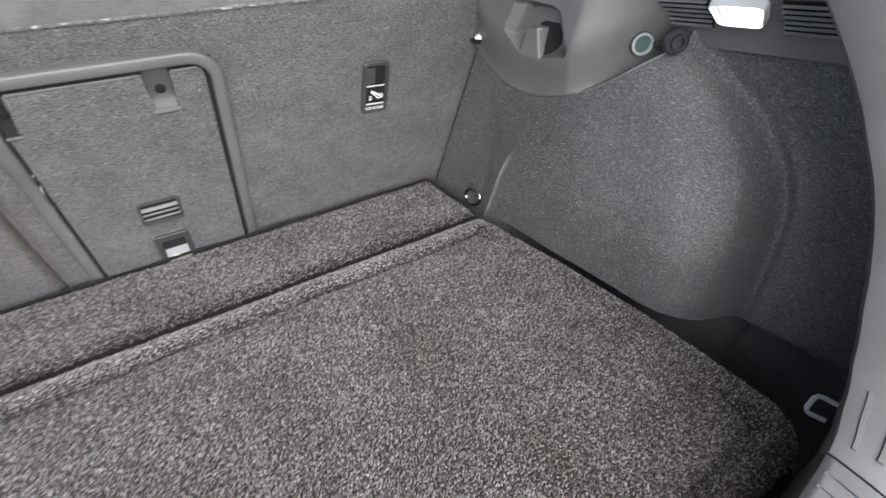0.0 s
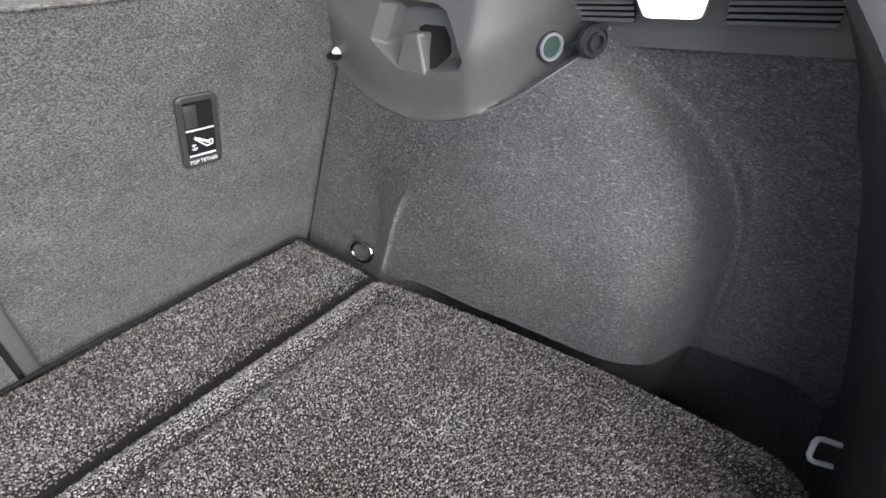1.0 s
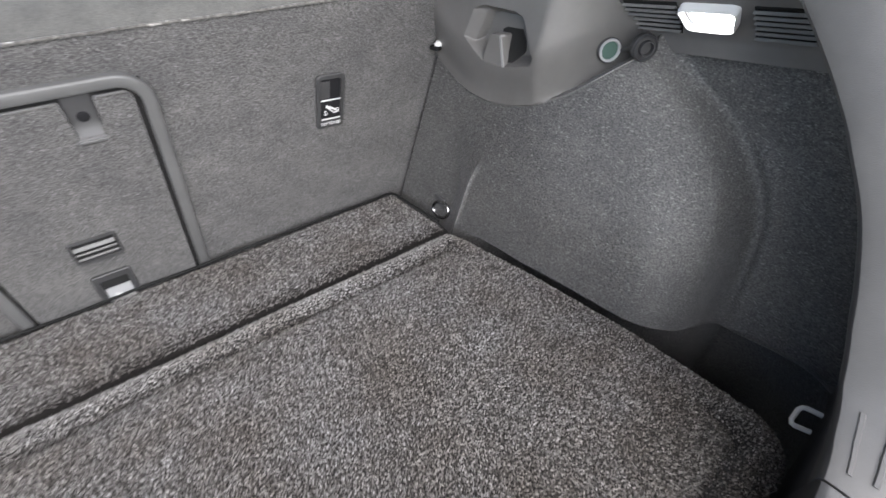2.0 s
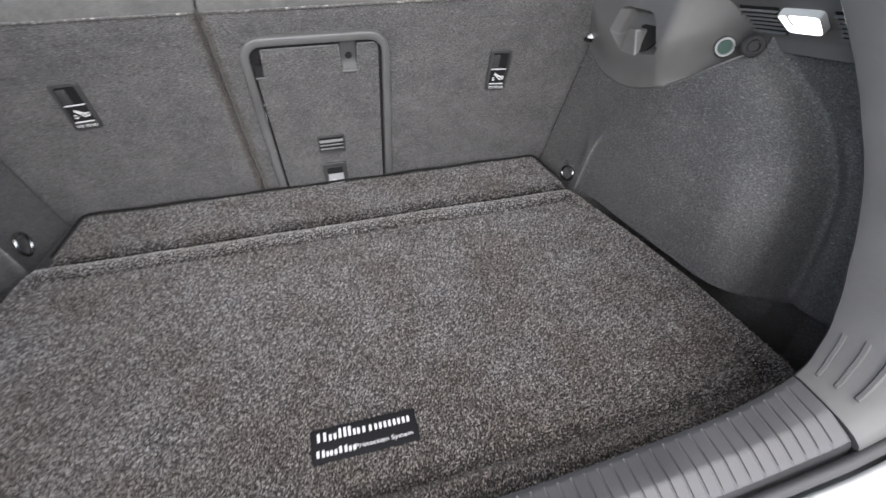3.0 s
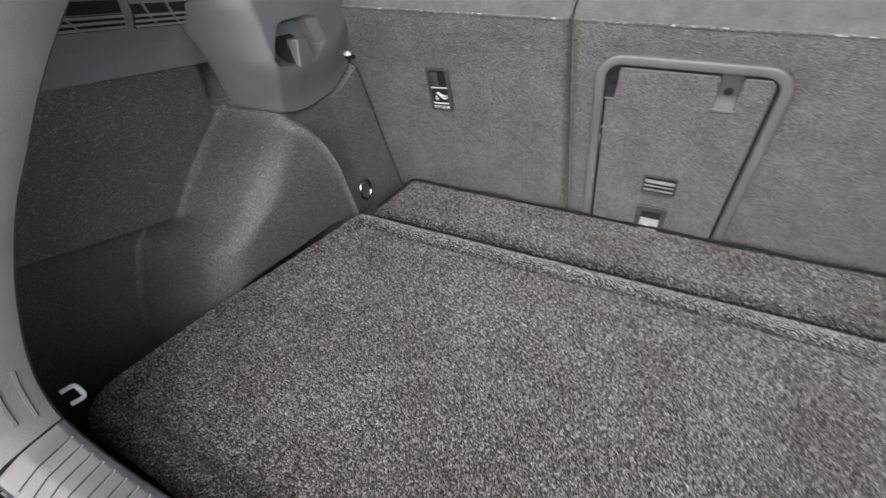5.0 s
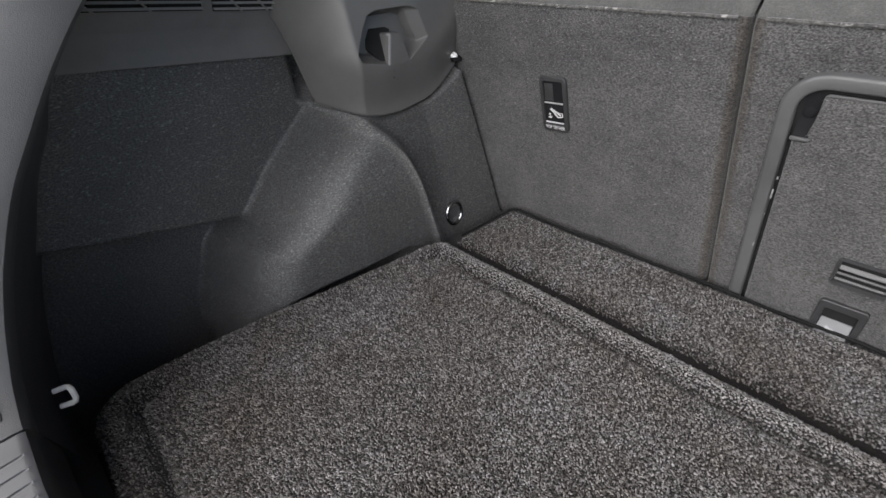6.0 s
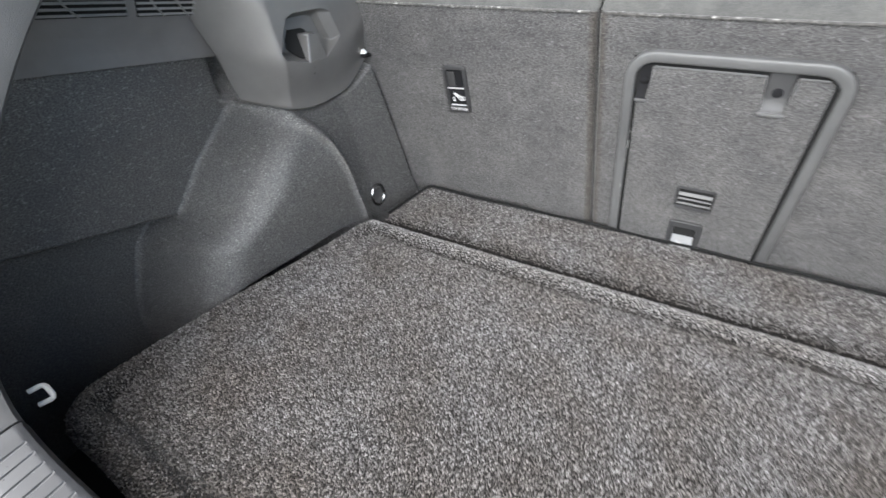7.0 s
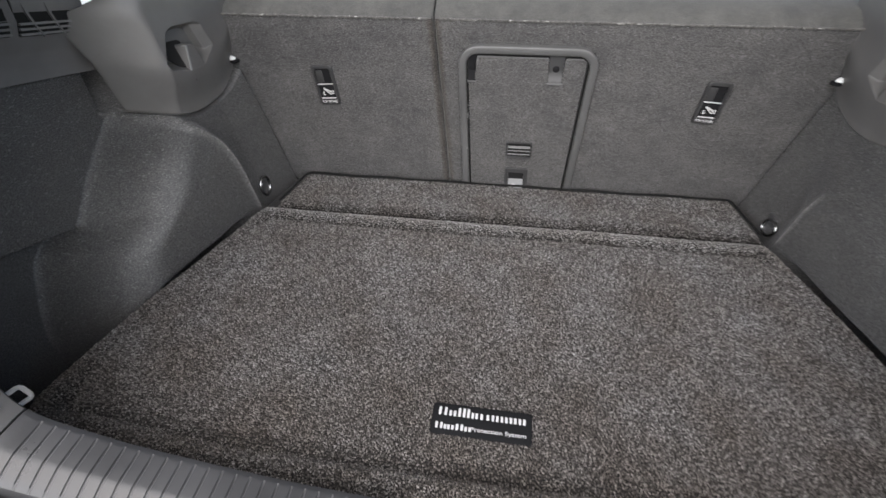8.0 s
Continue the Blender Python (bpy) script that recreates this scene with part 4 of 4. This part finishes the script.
badge = part("badge", slab(rounded(LABEL[2], LABEL[3], 0.003), -0.006, 0.0006, m, 0.0005), BLACK, cargo_mat, "black woven badge with white print")
# brand words as plain blocks
def blocks(x, low, sizes, space):
    """A row of print as plain upright bars, two to a block."""
    for w, h in sizes:
        for k in ((0.2, 0.8) if w > 0.005 else (0.5,)):
            part("block", slab(rounded(0.0034, h * 0.9, 0.0008, 2), 0, 0.0003, m @ pose(x + w * k, low + h / 2, 0.0006)), INK, badge)
        x += w + space


blocks(-0.058, 0.0035, ((0.0125, 0.013), (0.0095, 0.009), (0.004, 0.014), (0.0095, 0.014), (0.0085, 0.009), (0.0135, 0.009), (0.0095, 0.009), (0.0095, 0.009), (0.0095, 0.009), (0.0095, 0.009)), 0.0022)
blocks(-0.0595, -0.0155, ((0.0105, 0.0095), (0.0075, 0.0068), (0.0045, 0.0068), (0.0105, 0.0095), (0.0085, 0.0068)), 0.0014)
part("print", lettering("Protection System", 0.0078, m @ pose(0.0225, -0.0115, 0.0008), width=0.071), INK, badge)

# ---- small fittings on the side panels ----
for side in (1, -1):
    # hook in its recess
    cover = [o for o in scene.objects if o.name.startswith("pillar_cover") and o.location.x * side > 0][0]
    hole = [(0.577, 0.3175), (0.5703, 0.3218), (0.5445, 0.3245), (0.5345, 0.312), (0.5315, 0.301), (0.5415, 0.2845), (0.556, 0.281)]
    tongue_ = [(0.546, 0.277), (0.584, 0.275), (0.5825, 0.284), (0.578, 0.311), (0.5755, 0.3145), (0.561, 0.3165), (0.5578, 0.3145)]
    rim = [(0.5462, 0.2775), (0.5495, 0.2775), (0.5612, 0.3145), (0.5605, 0.3167), (0.558, 0.3147)]
    if side < 0:
        hole, tongue_, rim = ([(y + LEFT_HOOK[0], z + LEFT_HOOK[1]) for y, z in s_] for s_ in (hole, tongue_, rim))
    # black plate stands in for the dark opening beside the hook
    part("hook_hole_shade", loft([[(side * (cover_x(side, y, z) + recess_depth(side, y, z) + d), y, z) for y, z in hole] for d in (-0.001, 0.004)]), SHADE_BLACK, cover)
    mid_y, mid_z = (sum(p[k] for p in tongue_) / len(tongue_) for k in (0, 1))
    hook = part("hook", loft([[(side * (cover_x(side, y, z) + d), mid_y + (y - mid_y) * k, mid_z + (z - mid_z) * k) for y, z in tongue_] for d, k in ((0.0225, 1.0), (0.0015, 1.0), (0.0003, 0.975))]), COVER, cover)
    # paler material stands for light on the hook's rear-facing edge
    part("hook_edge", loft([[(side * (cover_x(side, y, z) + d), y, z) for y, z in rim] for d in (0.008, 0.001, -0.0004)]), SCUFF_LIT, hook, "pale hook edge, the light on it put into the colour")

    # lashing eye
    eye = thing("lashing_eye", "chromed lashing eye hanging on the side panel", "lashing ring", (side * 0.528, 0.626, 0.012), group="lashing eyes")
    c = Vector((side * (wall_x(side, 0.626, 0.015) - 0.006), 0.626, 0.014 if side < 0 else 0.001))
    part("ring", tube([c + Vector((side * 0.002 * math.sin(a), (0.018 if side < 0 else 0.02) * math.cos(a) - (0.0 if side < 0 else 0.004 + 0.006 * math.sin(a)), (0.021 if side < 0 else 0.017) * math.sin(a))) for a in np.linspace(0, 2 * math.pi, 24, endpoint=False)], 0.003, True), CHROME, eye)
    part("socket", box(0.01, 0.03, 0.022, pose(side * (wall_x(side, 0.63, 0.015) + 0.002), 0.632, 0.012), 0.004), DARK, eye)

    # white tip at the seat's edge
    tip = thing("seat_latch_tip", "white and black latch tip at the seat edge", "latch", (side * 0.562, 0.692, 0.266), group="latch tips")
    b = bmesh.new()
    bmesh.ops.create_uvsphere(b, u_segments=14, v_segments=8, radius=1, matrix=pose(side * 0.562, 0.692, 0.268, 0, 0, side * 20) @ Matrix.Diagonal((0.0135, 0.007, 0.0055, 1)))
    part("tip", b, WHITE, tip)
    part("guide", box(0.025, 0.016, 0.007, pose(side * 0.558, 0.692, 0.2635, 0, 0, side * 20), 0.003), BLACK, tip, "black lower guide")

    # bent wire in the side pocket
    wire = thing("wire_loop", "pale bent wire retaining loop in the side pocket", "bracket", (side * 0.585, 0.035, 0.055), group="wire loops")
    c = Vector((0.604, 0.046, 0.028)) if side > 0 else Vector((-0.54, 0.044, 0.085))
    pts = [(0.022, 0.009), (0.006, 0.0095), (0.0022, 0.0085), (0, 0.0055), (0, -0.0055), (0.0022, -0.0085), (0.006, -0.0095), (0.022, -0.009)]
    arm, bar_ = Vector((side * 0.3, -0.95, 0.05)), Vector((side * 0.62, 0.1, 0.77))
    part("wire", tube([c + arm * a * (1 if side > 0 else 0.7) + bar_ * h * (1.3 if side > 0 else 1.0) for a, h in pts], 0.003), WIRE, wire)

# power socket and its cap
sx, sy, sz = 0.631, 0.447, 0.318
n = Vector((-0.48, -0.87, 0.08)).normalized()
right = Vector((0, 0, 1)).cross(n).normalized()
m = Matrix((right, n.cross(right), n)).transposed().to_4x4()
m.translation = Vector((cover_x(1, sy, sz), sy, sz)) + n * 0.004


def disc(r, low, high, m, n_=28):
    ring = [(math.cos(2 * math.pi * k / n_), math.sin(2 * math.pi * k / n_)) for k in range(n_)]
    return loft([[(r * a, r * b, low) for a, b in ring], [(r * a, r * b, high - 0.001) for a, b in ring], [(0.94 * r * a, 0.94 * r * b, high) for a, b in ring]], m)


def hoop(r, r2, low, high, m, n_=28):
    ring = [(math.cos(2 * math.pi * k / n_), math.sin(2 * math.pi * k / n_)) for k in range(n_)]
    return loft([[(k * a, k * b, h) for a, b in ring] for k, h in ((r, low), (r, high - 0.001), (0.95 * r, high), (1.06 * r2, high), (r2, high - 0.001), (r2, low))], m, (False, False))


socket = thing("power_socket", "twelve-volt socket with a chrome ring and open tethered cap", "socket", tuple(m.translation))
part("rim", hoop(0.0145, 0.0112, -0.002, 0.004, m), SILVER, socket)
part("collar", hoop(0.0158, 0.014, -0.002, 0.0025, m), DARK, socket)
part("plug", disc(0.0113, -0.002, 0.001, m), GREEN, socket)
m2 = m.copy()
m2.translation = Vector((0.655, 0.405, 0.331))
cap = part("cap", disc(0.0165, -0.004, 0.004, m2), BEZEL, socket, "black rubber cap")
part("cap_rim", hoop(0.0156, 0.013, 0.002, 0.006, m2), RUBBER, cap)
part("cap_plug", hoop(0.0095, 0.007, 0.002, 0.01, m2), RUBBER, cap)
part("strap", tube([m.translation + right * 0.016, (m.translation + m2.translation) / 2 + n * 0.004, m2.translation - right * 0.015], 0.003), RUBBER, socket)
